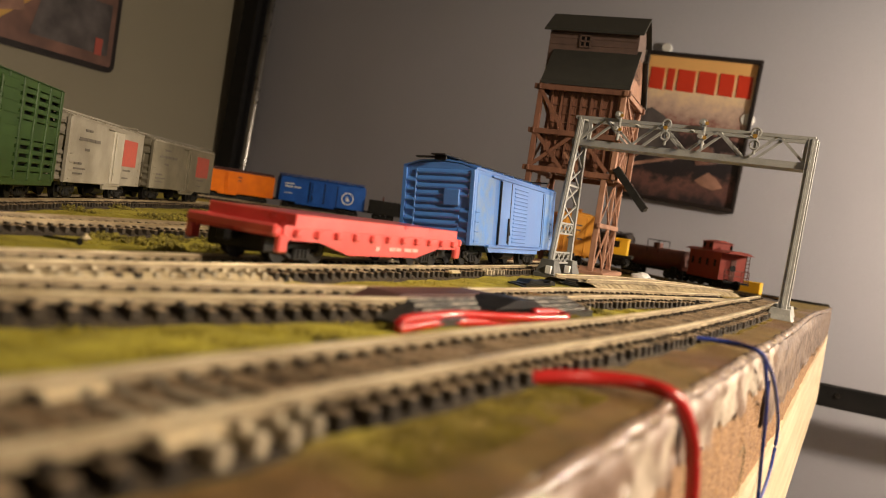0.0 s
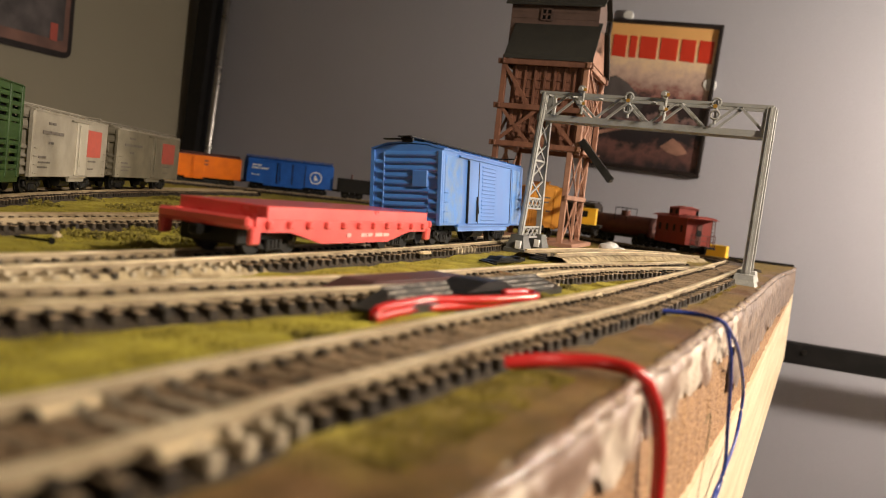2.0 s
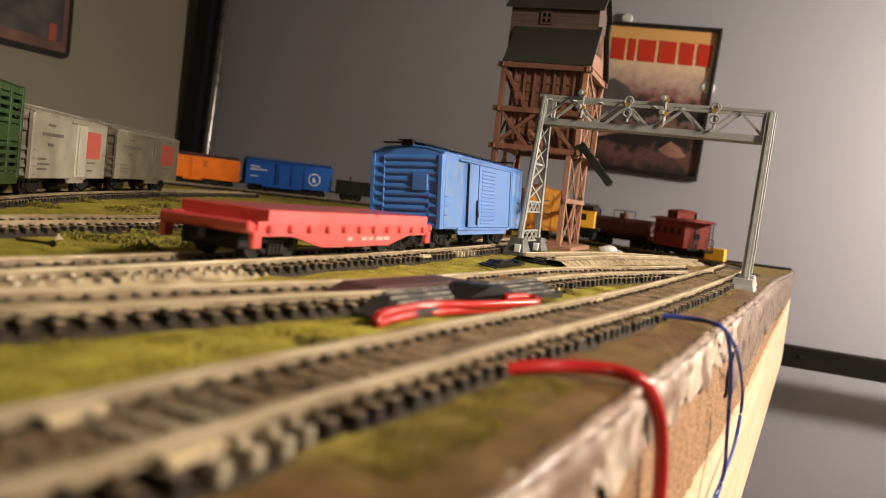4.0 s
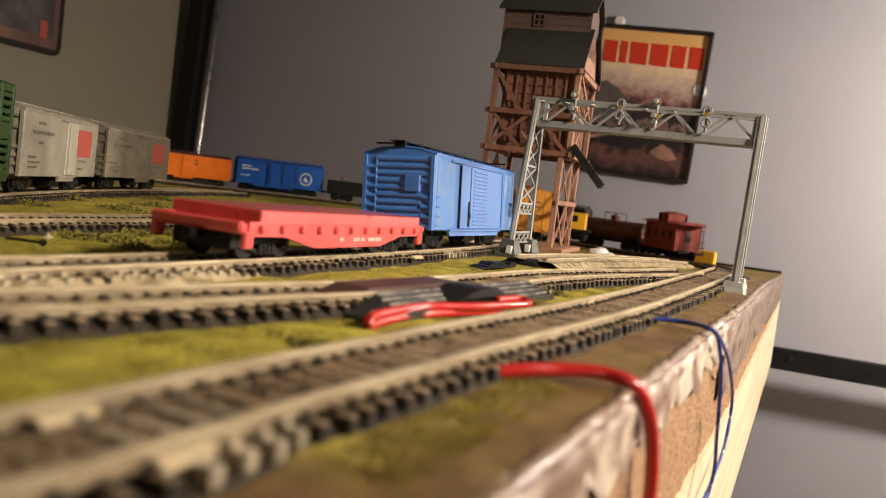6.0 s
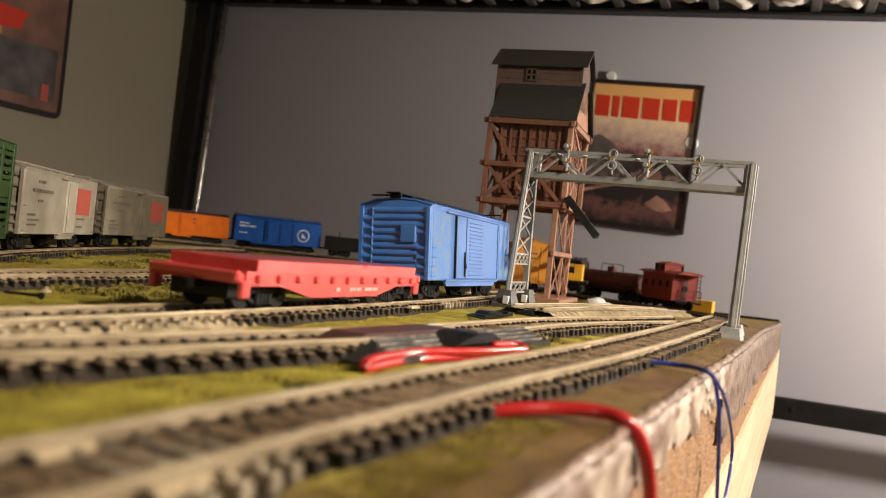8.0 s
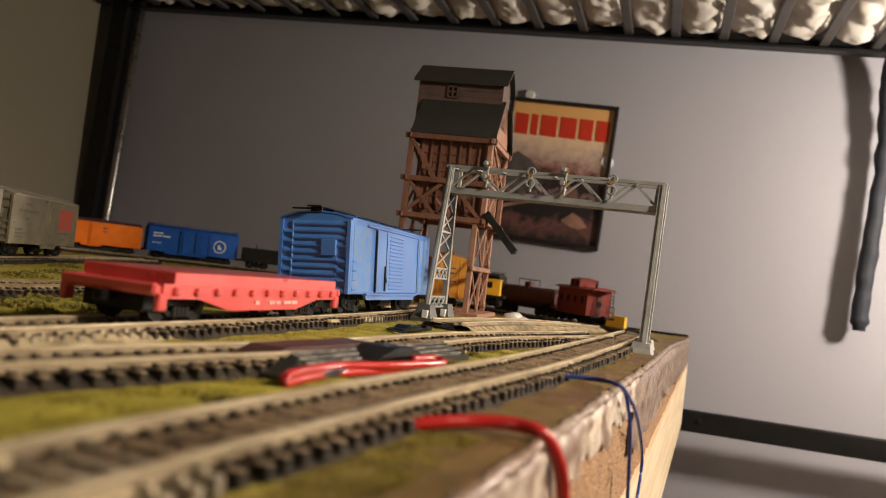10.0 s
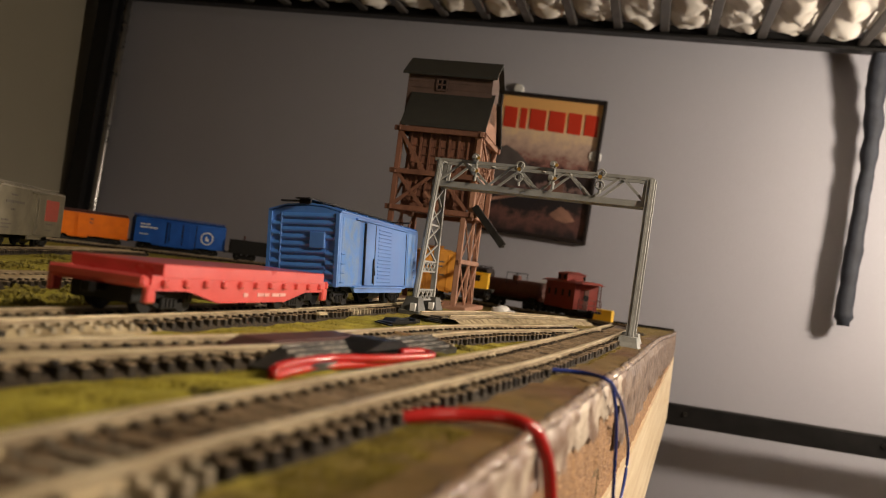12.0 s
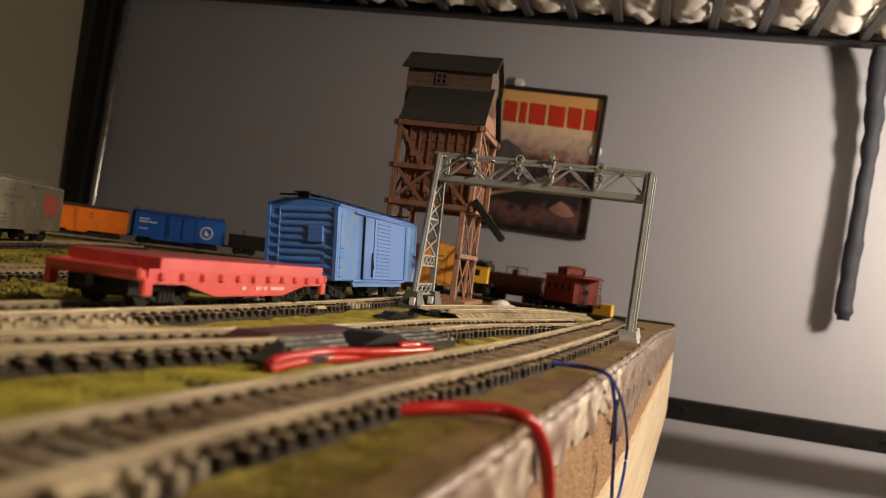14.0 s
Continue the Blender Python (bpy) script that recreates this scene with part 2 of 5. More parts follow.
def poster_print():
    """A faded litho print: orange sky, pale cloud, brown hills and a dark foreground, running into one another."""
    m, n, l, p = nodes_of("poster_print")
    co = n.new("ShaderNodeTexCoord")
    sep = n.new("ShaderNodeSeparateXYZ")
    l.new(co.outputs["Object"], sep.inputs[0])
    height = n.new("ShaderNodeMapRange")
    height.inputs["From Min"].default_value, height.inputs["From Max"].default_value = -0.118, 0.118
    l.new(sep.outputs["Z"], height.inputs["Value"])
    value = height.outputs["Result"]
    for scale, gain in ((18.0, 0.22), (75.0, 0.16), (240.0, 0.10)):
        t, off, add = n.new("ShaderNodeTexNoise"), n.new("ShaderNodeMath"), n.new("ShaderNodeMath")
        t.inputs["Scale"].default_value, t.inputs["Detail"].default_value = scale, 4
        l.new(co.outputs["Object"], t.inputs["Vector"])
        off.operation, off.inputs[1].default_value = "SUBTRACT", 0.5
        l.new(t.outputs["Fac"], off.inputs[0])
        add.operation, add.inputs[1].default_value = "MULTIPLY_ADD", gain
        l.new(off.outputs[0], add.inputs[0])
        l.new(value, add.inputs[2])
        value = add.outputs[0]
    ramp = n.new("ShaderNodeValToRGB")
    stops = ((0.0, (0.03, 0.022, 0.025)), (0.12, (0.16, 0.075, 0.065)), (0.19, (0.022, 0.018, 0.021)), (0.30, (0.028, 0.023, 0.027)), (0.35, (0.24, 0.15, 0.14)),
             (0.39, (0.022, 0.018, 0.020)), (0.48, (0.05, 0.032, 0.034)), (0.53, (0.30, 0.14, 0.12)), (0.57, (0.40, 0.27, 0.23)), (0.66, (0.62, 0.45, 0.36)), (0.76, (0.82, 0.62, 0.40)), (0.90, (0.82, 0.46, 0.17)))
    for i, (at, c) in enumerate(stops):
        e = ramp.color_ramp.elements[i] if i < 2 else ramp.color_ramp.elements.new(at)
        e.position, e.color = at, (*c, 1)
    l.new(value, ramp.inputs["Fac"])
    l.new(ramp.outputs["Color"], p.inputs["Base Color"])
    p.inputs["Roughness"].default_value = 0.38
    return m


POST_PRINT = poster_print()
FRAME_BLACK = surface("black_sign_frame", (0.022, 0.016, 0.015), None, 60, 0.32, bump=0.05)
CAR_DOOR = surface("pale_silver_door_paint", (0.50, 0.46, 0.385), (0.42, 0.385, 0.31), 90, 0.42, 0.1, bump=0.06)
TUBE_STEEL = surface("bare_steel_tube", (0.42, 0.40, 0.38), (0.30, 0.29, 0.28), 60, 0.28, 0.9, bump=0.04)
WHITE_PLASTIC = surface("white_plastic", (0.80, 0.79, 0.76), None, 60, 0.5, bump=0.05)
SIGNAL_RED = surface("signal_lens_amber", (0.45, 0.25, 0.05), None, 300, 0.25, bump=0.0)


def ground_material():
    m, n, l, p = nodes_of("painted_layout_ground")
    co = n.new("ShaderNodeTexCoord")
    def noise_at(s, d=5):
        t = n.new("ShaderNodeTexNoise")
        t.inputs["Scale"].default_value, t.inputs["Detail"].default_value = s, d
        l.new(co.outputs["Object"], t.inputs["Vector"])
        return t.outputs["Fac"]
    def ramp(fac, lo, hi, c0, c1):
        r = n.new("ShaderNodeValToRGB")
        r.color_ramp.elements[0].position, r.color_ramp.elements[1].position = lo, hi
        r.color_ramp.elements[0].color, r.color_ramp.elements[1].color = (*c0, 1), (*c1, 1)
        l.new(fac, r.inputs["Fac"])
        return r.outputs["Color"]
    green = ramp(noise_at(90), 0.35, 0.68, (0.25, 0.205, 0.014), (0.46, 0.39, 0.036))
    brown = ramp(noise_at(140), 0.3, 0.7, (0.082, 0.034, 0.016), (0.200, 0.100, 0.045))
    big = ramp(noise_at(16, 4), 0.46, 0.60, (0, 0, 0), (1, 1, 1))
    # bare brown paint runs along the open edge of the board
    sep = n.new("ShaderNodeSeparateXYZ")
    l.new(co.outputs["Object"], sep.inputs[0])
    slope = n.new("ShaderNodeMath")
    slope.operation = "MULTIPLY_ADD"
    l.new(sep.outputs["Y"], slope.inputs[0])
    slope.inputs[1].default_value = -0.071
    l.new(sep.outputs["X"], slope.inputs[2])
    edge = n.new("ShaderNodeMapRange")
    edge.inputs["From Min"].default_value, edge.inputs["From Max"].default_value = -0.055, -0.040
    l.new(slope.outputs[0], edge.inputs["Value"])
    # a worn stretch of the verge has lost its turf
    worn_in, worn_out = n.new("ShaderNodeMapRange"), n.new("ShaderNodeMapRange")
    worn_in.inputs["From Min"].default_value, worn_in.inputs["From Max"].default_value = 0.135, 0.165
    worn_out.inputs["From Min"].default_value, worn_out.inputs["From Max"].default_value = 0.27, 0.235
    for w in (worn_in, worn_out):
        l.new(sep.outputs["Y"], w.inputs["Value"])
    verge = n.new("ShaderNodeMapRange")
    verge.inputs["From Min"].default_value, verge.inputs["From Max"].default_value = -0.056, -0.050
    l.new(slope.outputs[0], verge.inputs["Value"])
    worn = verge.outputs["Result"]
    for w in (worn_in, worn_out):
        step = n.new("ShaderNodeMath")
        step.operation = "MULTIPLY"
        l.new(worn, step.inputs[0])
        l.new(w.outputs["Result"], step.inputs[1])
        worn = step.outputs[0]
    near_end = n.new("ShaderNodeMapRange")
    near_end.inputs["From Min"].default_value, near_end.inputs["From Max"].default_value = 0.100, 0.078
    l.new(sep.outputs["Y"], near_end.inputs["Value"])
    near_verge, both = n.new("ShaderNodeMath"), n.new("ShaderNodeMath")
    near_verge.operation, both.operation = "MULTIPLY", "MAXIMUM"
    l.new(verge.outputs["Result"], near_verge.inputs[0])
    l.new(near_end.outputs["Result"], near_verge.inputs[1])
    l.new(worn, both.inputs[0])
    l.new(near_verge.outputs[0], both.inputs[1])
    worn = both.outputs[0]
    # trodden bare ground at the far end, round the tower and the curve
    far_y, far_x = n.new("ShaderNodeMapRange"), n.new("ShaderNodeMapRange")
    far_y.inputs["From Min"].default_value, far_y.inputs["From Max"].default_value = 0.38, 0.52
    far_x.inputs["From Min"].default_value, far_x.inputs["From Max"].default_value = -0.30, -0.16
    far_x.inputs["To Max"].default_value = 0.75
    l.new(sep.outputs["Y"], far_y.inputs["Value"])
    l.new(sep.outputs["X"], far_x.inputs["Value"])
    far = n.new("ShaderNodeMath")
    far.operation = "MULTIPLY"
    l.new(far_y.outputs["Result"], far.inputs[0])
    l.new(far_x.outputs["Result"], far.inputs[1])
    bare = n.new("ShaderNodeMath")
    bare.operation = "MAXIMUM"
    rim = n.new("ShaderNodeMath")
    rim.operation = "MAXIMUM"
    l.new(edge.outputs["Result"], rim.inputs[0])
    l.new(worn, rim.inputs[1])
    l.new(rim.outputs[0], bare.inputs[0])
    l.new(far.outputs[0], bare.inputs[1])
    mul = n.new("ShaderNodeMath")
    mul.operation = "MULTIPLY"
    inv = n.new("ShaderNodeMath")
    inv.operation = "MULTIPLY_ADD"
    inv.inputs[1].default_value, inv.inputs[2].default_value = 0.22, 0.78
    l.new(big, inv.inputs[0])
    l.new(bare.outputs[0], mul.inputs[0])
    l.new(inv.outputs[0], mul.inputs[1])
    mix = n.new("ShaderNodeMixRGB")
    l.new(mul.outputs[0], mix.inputs[0])
    # what turf there is on the verge is thin and dull
    dull, thin = n.new("ShaderNodeMixRGB"), n.new("ShaderNodeMath")
    thin.operation = "MULTIPLY"
    thin.inputs[1].default_value = 0.25
    l.new(verge.outputs["Result"], thin.inputs[0])
    l.new(thin.outputs[0], dull.inputs[0])
    l.new(green, dull.inputs[1])
    dull.inputs[2].default_value = (0.15, 0.095, 0.024, 1)
    l.new(dull.outputs[0], mix.inputs[1])
    l.new(brown, mix.inputs[2])
    l.new(mix.outputs[0], p.inputs["Base Color"])
    rr = n.new("ShaderNodeMapRange")
    rr.inputs["To Min"].default_value, rr.inputs["To Max"].default_value = 0.95, 0.38
    l.new(mul.outputs[0], rr.inputs["Value"])
    l.new(rr.outputs["Result"], p.inputs["Roughness"])
    bp = n.new("ShaderNodeBump")
    bp.inputs["Strength"].default_value, bp.inputs["Distance"].default_value = 0.8, 0.0008
    # the weave of the cloth under the paint shows through
    weave = noise_at(1500, 3)
    for axis in ("X", "Y"):
        wv = n.new("ShaderNodeTexWave")
        wv.bands_direction = axis
        wv.inputs["Scale"].default_value, wv.inputs["Distortion"].default_value = 210.0, 0.6
        l.new(co.outputs["Object"], wv.inputs["Vector"])
        add = n.new("ShaderNodeMath")
        add.operation = "MULTIPLY_ADD"
        l.new(wv.outputs["Fac"], add.inputs[0])
        add.inputs[1].default_value = 0.08
        l.new(weave, add.inputs[2])
        weave = add.outputs[0]
    l.new(weave, bp.inputs["Height"])
    l.new(bp.outputs["Normal"], p.inputs["Normal"])
    return m


GROUND = ground_material()

# ---- mesh helpers (millimetres in, metres out) ----
MM = 0.001


def box(bm, x0, x1, y0, y1, z0, z1, bevel=0.0, m=None):
    r = bmesh.ops.create_cube(bm, size=1.0)
    mat = Matrix.Translation(((x0 + x1) / 2 * MM, (y0 + y1) / 2 * MM, (z0 + z1) / 2 * MM)) @ Matrix.Diagonal((abs(x1 - x0) * MM, abs(y1 - y0) * MM, abs(z1 - z0) * MM, 1))
    bmesh.ops.transform(bm, matrix=(m @ mat) if m else mat, verts=r["verts"])
    if bevel:
        es = list({e for v in r["verts"] for e in v.link_edges})
        bmesh.ops.bevel(bm, geom=es, offset=bevel * MM, segments=1, affect="EDGES", profile=0.5)
    return bm


def rod(bm, a, b, r0, r1=None, n=10):
    """A round bar from a to b."""
    a, b = Vector(a) * MM, Vector(b) * MM
    d = b - a
    m = Matrix.Translation((a + b) / 2) @ d.to_track_quat("Z", "Y").to_matrix().to_4x4()
    bmesh.ops.create_cone(bm, cap_ends=True, segments=n, radius1=r0 * MM, radius2=(r0 if r1 is None else r1) * MM, depth=d.length, matrix=m)
    return bm


def bar(bm, a, b, w, h):
    """A square bar from a to b, w wide and h high."""
    a, b = Vector(a) * MM, Vector(b) * MM
    d = b - a
    up = Vector((0, 0, 1)) if abs(d.normalized().z) < 0.95 else Vector((0, 1, 0))
    x = d.cross(up).normalized()
    z = x.cross(d).normalized()
    m = Matrix((x, d.normalized(), z)).transposed().to_4x4()
    m.translation = (a + b) / 2
    r = bmesh.ops.create_cube(bm, size=1.0)
    bmesh.ops.transform(bm, matrix=m @ Matrix.Diagonal((w * MM, d.length, h * MM, 1)), verts=r["verts"])
    return bm


def prism(bm, poly, lo, hi, axis="x"):
    """A closed profile drawn out along an axis; poly holds the other two coordinates in order."""
    def at(p, d):
        return {"x": (d, p[0], p[1]), "y": (p[0], d, p[1]), "z": (p[0], p[1], d)}[axis]
    rings = [[bm.verts.new(Vector(at(p, d)) * MM) for p in poly] for d in (lo, hi)]
    bm.faces.new(rings[0]), bm.faces.new(rings[1])
    for i in range(len(poly)):
        j = (i + 1) % len(poly)
        bm.faces.new((rings[0][i], rings[0][j], rings[1][j], rings[1][i]))
    bmesh.ops.recalc_face_normals(bm, faces=bm.faces[:])
    return bm


def mesh_from(bm, name, material, smooth=False):
    me = bpy.data.meshes.new(name)
    bm.to_mesh(me)
    bm.free()
    me.materials.append(material)
    if smooth:
        me.polygons.foreach_set("use_smooth", [True] * len(me.polygons))
    return me


def part(name, bm, material, parent, label="", smooth=False):
    ob = new(name, mesh_from(bm, name, material, smooth))
    ob.parent = parent
    return tagged(ob, label)


def share(name, me, parent, m):
    ob = new(name, me)
    ob.parent = parent
    ob.matrix_basis = m
    return ob


def thing(name, label, category, m=None, group="", kind=""):
    ob = new(name)
    ob.empty_display_size = 0.01
    if m is not None:
        ob.matrix_basis = m
    return tagged(ob, label, category, group, kind)


def single(name, bm, material, label, category="", kind="", m=None, group="", smooth=False):
    ob = new(name, mesh_from(bm, name, material, smooth))
    if m is not None:
        ob.matrix_basis = m
    return tagged(ob, label, category, group, kind)


def B():
    return bmesh.new()


def smooth_path(pts, step):
    """Points every step along a smooth line through pts."""
    p = [Vector(q) for q in pts]
    p = [p[0] * 2 - p[1]] + p + [p[-1] * 2 - p[-2]]
    out = []
    for i in range(1, len(p) - 2):
        for k in range(24):
            t = k / 24
            out.append(0.5 * (2 * p[i] + (p[i + 1] - p[i - 1]) * t + (2 * p[i - 1] - 5 * p[i] + 4 * p[i + 1] - p[i + 2]) * t * t + (3 * p[i] - p[i - 1] - 3 * p[i + 1] + p[i + 2]) * t ** 3))
    out.append(p[-2])
    line, rest = [out[0]], step
    for a, b in zip(out[:-1], out[1:]):
        d = (b - a).length
        while d > 0 and rest <= d:
            line.append(a + (b - a) * (rest / d))
            rest += step
        rest -= d
    return line


def tube(bm, pts, r, n=8, squash=None):
    """A round tube along points."""
    rings = []
    for i, p in enumerate(pts):
        d = (pts[min(i + 1, len(pts) - 1)] - pts[max(i - 1, 0)]).normalized()
        up = Vector((0, 0, 1)) if abs(d.z) < 0.9 else Vector((0, 1, 0))
        x = d.cross(up).normalized()
        z = x.cross(d)
        rad = r(i / max(len(pts) - 1, 1)) if callable(r) else r
        rings.append([bm.verts.new((p + (x * math.cos(a) + z * math.sin(a)) * rad) * MM) for a in (2 * math.pi * k / n for k in range(n))])
    for a, b in zip(rings[:-1], rings[1:]):
        for k in range(n):
            bm.faces.new((a[k], a[(k + 1) % n], b[(k + 1) % n], b[k]))
    bm.faces.new(rings[0][::-1]), bm.faces.new(rings[-1])
    bmesh.ops.recalc_face_normals(bm, faces=bm.faces[:])
    return bm


def ease(t):
    t = min(max(t, 0.0), 1.0)
    return t * t * (3 - 2 * t)


def ground_z(x, y):
    """Height of the layout's surface in mm: the board dips a little towards the wall."""
    return -14.0 * ease((y - 480) / 620) * ease((x + 480) / 360)


# ---- room ----
def slab(name, label, material, x0, x1, y0, y1, z0, z1, category):
    return single(name, box(B(), x0, x1, y0, y1, z0, z1), material, label, category, "structure")


slab("wall_back", "pale grey painted wall behind the layout", WALL, -1250, 2300, 1362, 1480, -850, 1600, "wall")
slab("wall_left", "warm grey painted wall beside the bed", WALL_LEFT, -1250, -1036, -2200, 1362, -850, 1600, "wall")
# two added walls, never in view; their dull brown limits the bounce
slab("wall_right", "unseen dull brown wall added to hold down bounced light", WALL_UNSEEN, 2300, 2420, -2200, 1540, -850, 1600, "wall")
slab("wall_front", "unseen dull brown wall added to hold down bounced light", WALL_UNSEEN, -1250, 2420, -2320, -2200, -850, 1600, "wall")
slab("floor", "brown wooden floor of the room", FLOOR, -1250, 2420, -2320, 1540, -950, -850, "floor")
slab("ceiling", "white painted ceiling of the room", CEILING, -1250, 2420, -2320, 1540, 1600, 1700, "ceiling")


# ---- bed over the layout ----
BED_Y = 1300


def bed_z(x):
    """Underside of the upper frame in mm; it hangs a little lower towards one end."""
    return 414.0 - 0.020 * x


def build_bed():
    bed = thing("loft_bed", "black metal loft bed frame standing over the layout table", "bed")
    for x in (-1012, 990):
        for y in (BED_Y, 405):
            bm = B()
            lean = 0.042 if x < 0 else 0.0
            foot, head = x - lean * 1000, x + lean * 750
            xc = 10 if x < 0 else 0
            # the leaning post stands on an upright leg below the table
            mid = foot + lean * 700
            bar(bm, (mid + xc, y, -150), (head + xc, y, 900), 30 if x < 0 else 46, 44)
            bar(bm, (mid + xc, y, -850), (mid + xc, y, -150), 30 if x < 0 else 46, 44)
            box(bm, mid - 10, mid + 30, y - 28, y + 28, -850, -842, 1)
            p = part("post", bm, BLACK_METAL, bed, "black square metal post")
            s = 1 if x < 0 else -1
            rod_bm = rod(B(), (foot + s * 44, y - 6, -840), (head + s * 44, y - 6, 880), 6.5, n=16)
            part("guide_tube", rod_bm, TUBE_STEEL, p, "thin bare steel tube beside the post", True)
    for name, y in (("back_rail", BED_Y), ("front_rail", 405)):
        s = 1 if y > 900 else -1
        bm = B()
        bar(bm, (-988, y, bed_z(-988) + 11), (966, y, bed_z(966) + 11), 5, 22)
        bar(bm, (-988, y - s * 11, bed_z(-988) + 2), (966, y - s * 11, bed_z(966) + 2), 20, 4)
        part(name, bm, BLACK_METAL, bed)
    for x in (-1012, 990):
        part("end_rail", box(B(), x - 8, x + 8, 427, BED_Y - 22, bed_z(x), bed_z(x) + 50, 1), BLACK_METAL, bed)
    part("lower_rail", box(B(), -988, 966, BED_Y - 6, BED_Y + 6, -159, -127.5, 2), BLACK_METAL, bed, "black flat steel lower rail along the wall")
    for x in (62, 330, 640):
        part("rail_bolt", rod(B(), (x + 8, BED_Y - 6, -140), (x + 8, BED_Y - 8.5, -140), 3.5, n=10), STEEL, bed)
    me = mesh_from(box(B(), -7, 7, 0, 880, 0, 6, 1.5), "slat", SLAT_METAL)
    for i in range(28):
        x = -26 + 69 * (i - 13)
        share("slat", me, bed, pose(x * MM, 0.411, (bed_z(x) + 8) * MM))


build_bed()


def build_mattress():
    mt = thing("mattress", "white quilted mattress bulging between the bed slats", "mattress")
    bm = B()
    nx, ny = 420, 140
    grid = []
    for i in range(nx + 1):
        for j in range(ny + 1):
            x, y = -980 + 1940 * i / nx, 428 + (BED_Y - 28 - 428) * j / ny
            sag = abs(math.sin((x + 26) / 69 * math.pi)) ** 0.4
            k = Vector((x / 62, y / 58, 3))
            k += noise.noise_vector(k * 0.9) * 0.35
            lump = abs(noise.noise(k)) * 17 + abs(noise.noise(k * 2.2)) * 11 + abs(noise.noise(k * 4.6)) * 5
            grid.append(bm.verts.new(Vector((x, y, bed_z(x) + 40 - 23 * sag - lump * (0.12 + 0.88 * sag))) * MM))
    for i in range(nx):
        for j in range(ny):
            a = i * (ny + 1) + j
            bm.faces.new((grid[a], grid[a + 1], grid[a + ny + 2], grid[a + ny + 1]))
    part("underside", bm, CLOTH_WHITE, mt, "lumpy white quilted underside", True)
    part("core", box(B(), -980, 960, 428, BED_Y - 28, 452, 600, 20), CLOTH_WHITE, mt)


build_mattress()


def build_strap():
    pts = smooth_path([(278, BED_Y - 8, 416), (280, BED_Y + 16, 383), (284, BED_Y + 28, 284), (280, BED_Y + 32, 172), (277, BED_Y + 32, 91), (275, BED_Y + 32, 15)], 6)
    pts = [p + Vector((noise.noise(p / 40) * 2.0, 0, 0)) for p in pts]
    def rad(t):
        return (12.0 + 2.4 * math.sin(t * 9) * (1 - t) + 2.6 * noise.noise(Vector((t * 17, 1, 2))) + 1.2 * noise.noise(Vector((t * 45, 1, 2)))) * (1 if t < 0.985 else 0.75)
    single("cloth_strap", tube(B(), pts, rad, 12), CLOTH_NAVY, "dark navy rolled cloth strap hanging from the bed rail", "strap", smooth=True)


build_strap()


# ---- pictures on the walls ----
def build_poster():
    """Framed print on the back wall; x runs along the wall, z up; 12.5 by 16 inch proportions at the wall's distance."""
    s = thing("framed_poster", "black-framed poster with an orange sky and a dark steam engine", "poster", pose(-0.1925, 1.3585, 0.212, 0, 2.0, 0) @ Matrix.Diagonal((0.973, 1, 0.940, 1)))
    W, H = 170, 236
    w, h = W / 2, H / 2
    part("backing", box(B(), -w, w, -3, 2, -h, h), POST_PRINT, s, "faded printed picture of a railway")
    for n, a in (("frame_bar", (-w - 5, w + 5, -9, 2, h - 1, h + 6)), ("frame_bar", (-w - 5, w + 5, -9, 2, -h - 6, -h + 1)), ("frame_bar", (-w - 5, -w + 1, -9, 2, -h + 1, h - 1)), ("frame_bar", (w - 1, w + 5, -9, 2, -h + 1, h - 1))):
        part(n, box(B(), *a, 1), FRAME_BLACK, s, "narrow black frame strip")
    def flat(name, poly, d, mat, label=""):
        part(name, prism(B(), poly, -3 - d, -2.8, "y"), mat, s, label)
    flat("engine_print", [(-84, 22), (-66, 30), (-46, 20), (-26, 2), (-14, -14), (-22, -34), (-52, -40), (-84, -28)], 0.4, POST_DARK, "dark printed engine")
    flat("track_print", [(-84, -66), (-10, -44), (-4, -47), (-84, -72)], 0.4, POST_TAN)
    flat("figure_print", [(12, -28), (26, -18), (40, -28), (38, -52), (18, -56)], 0.5, POST_BROWN, "reddish printed figure")
    flat("foreground_print", [(22, -80), (40, -64), (54, -72), (66, -86), (52, -92), (34, -88)], 0.45, POST_TAN, "tan printed shapes")
    # six plain red blocks stand in for the printed heading
    x = -79
    for k, bw in enumerate((22, 11, 27, 27, 22, 22)):
        flat("heading_block", [(x, 98), (x + bw, 97), (x + bw + 1, 61), (x + 1, 62)], 0.9, POST_RED, "plain red printed block")
        x += bw + 5.5
    return s


build_poster()
for x, z, r in ((-248, 337, 8.5), (-112, 236, 11)):
    bm = B()
    rod(bm, (x, 1362, z), (x, 1354, z), r, r * 0.8, 20)
    single("wall_fixing", bm, WHITE_PLASTIC, "small round white plastic fixing on the wall", "wall fixing", group="wall fixings", smooth=False)


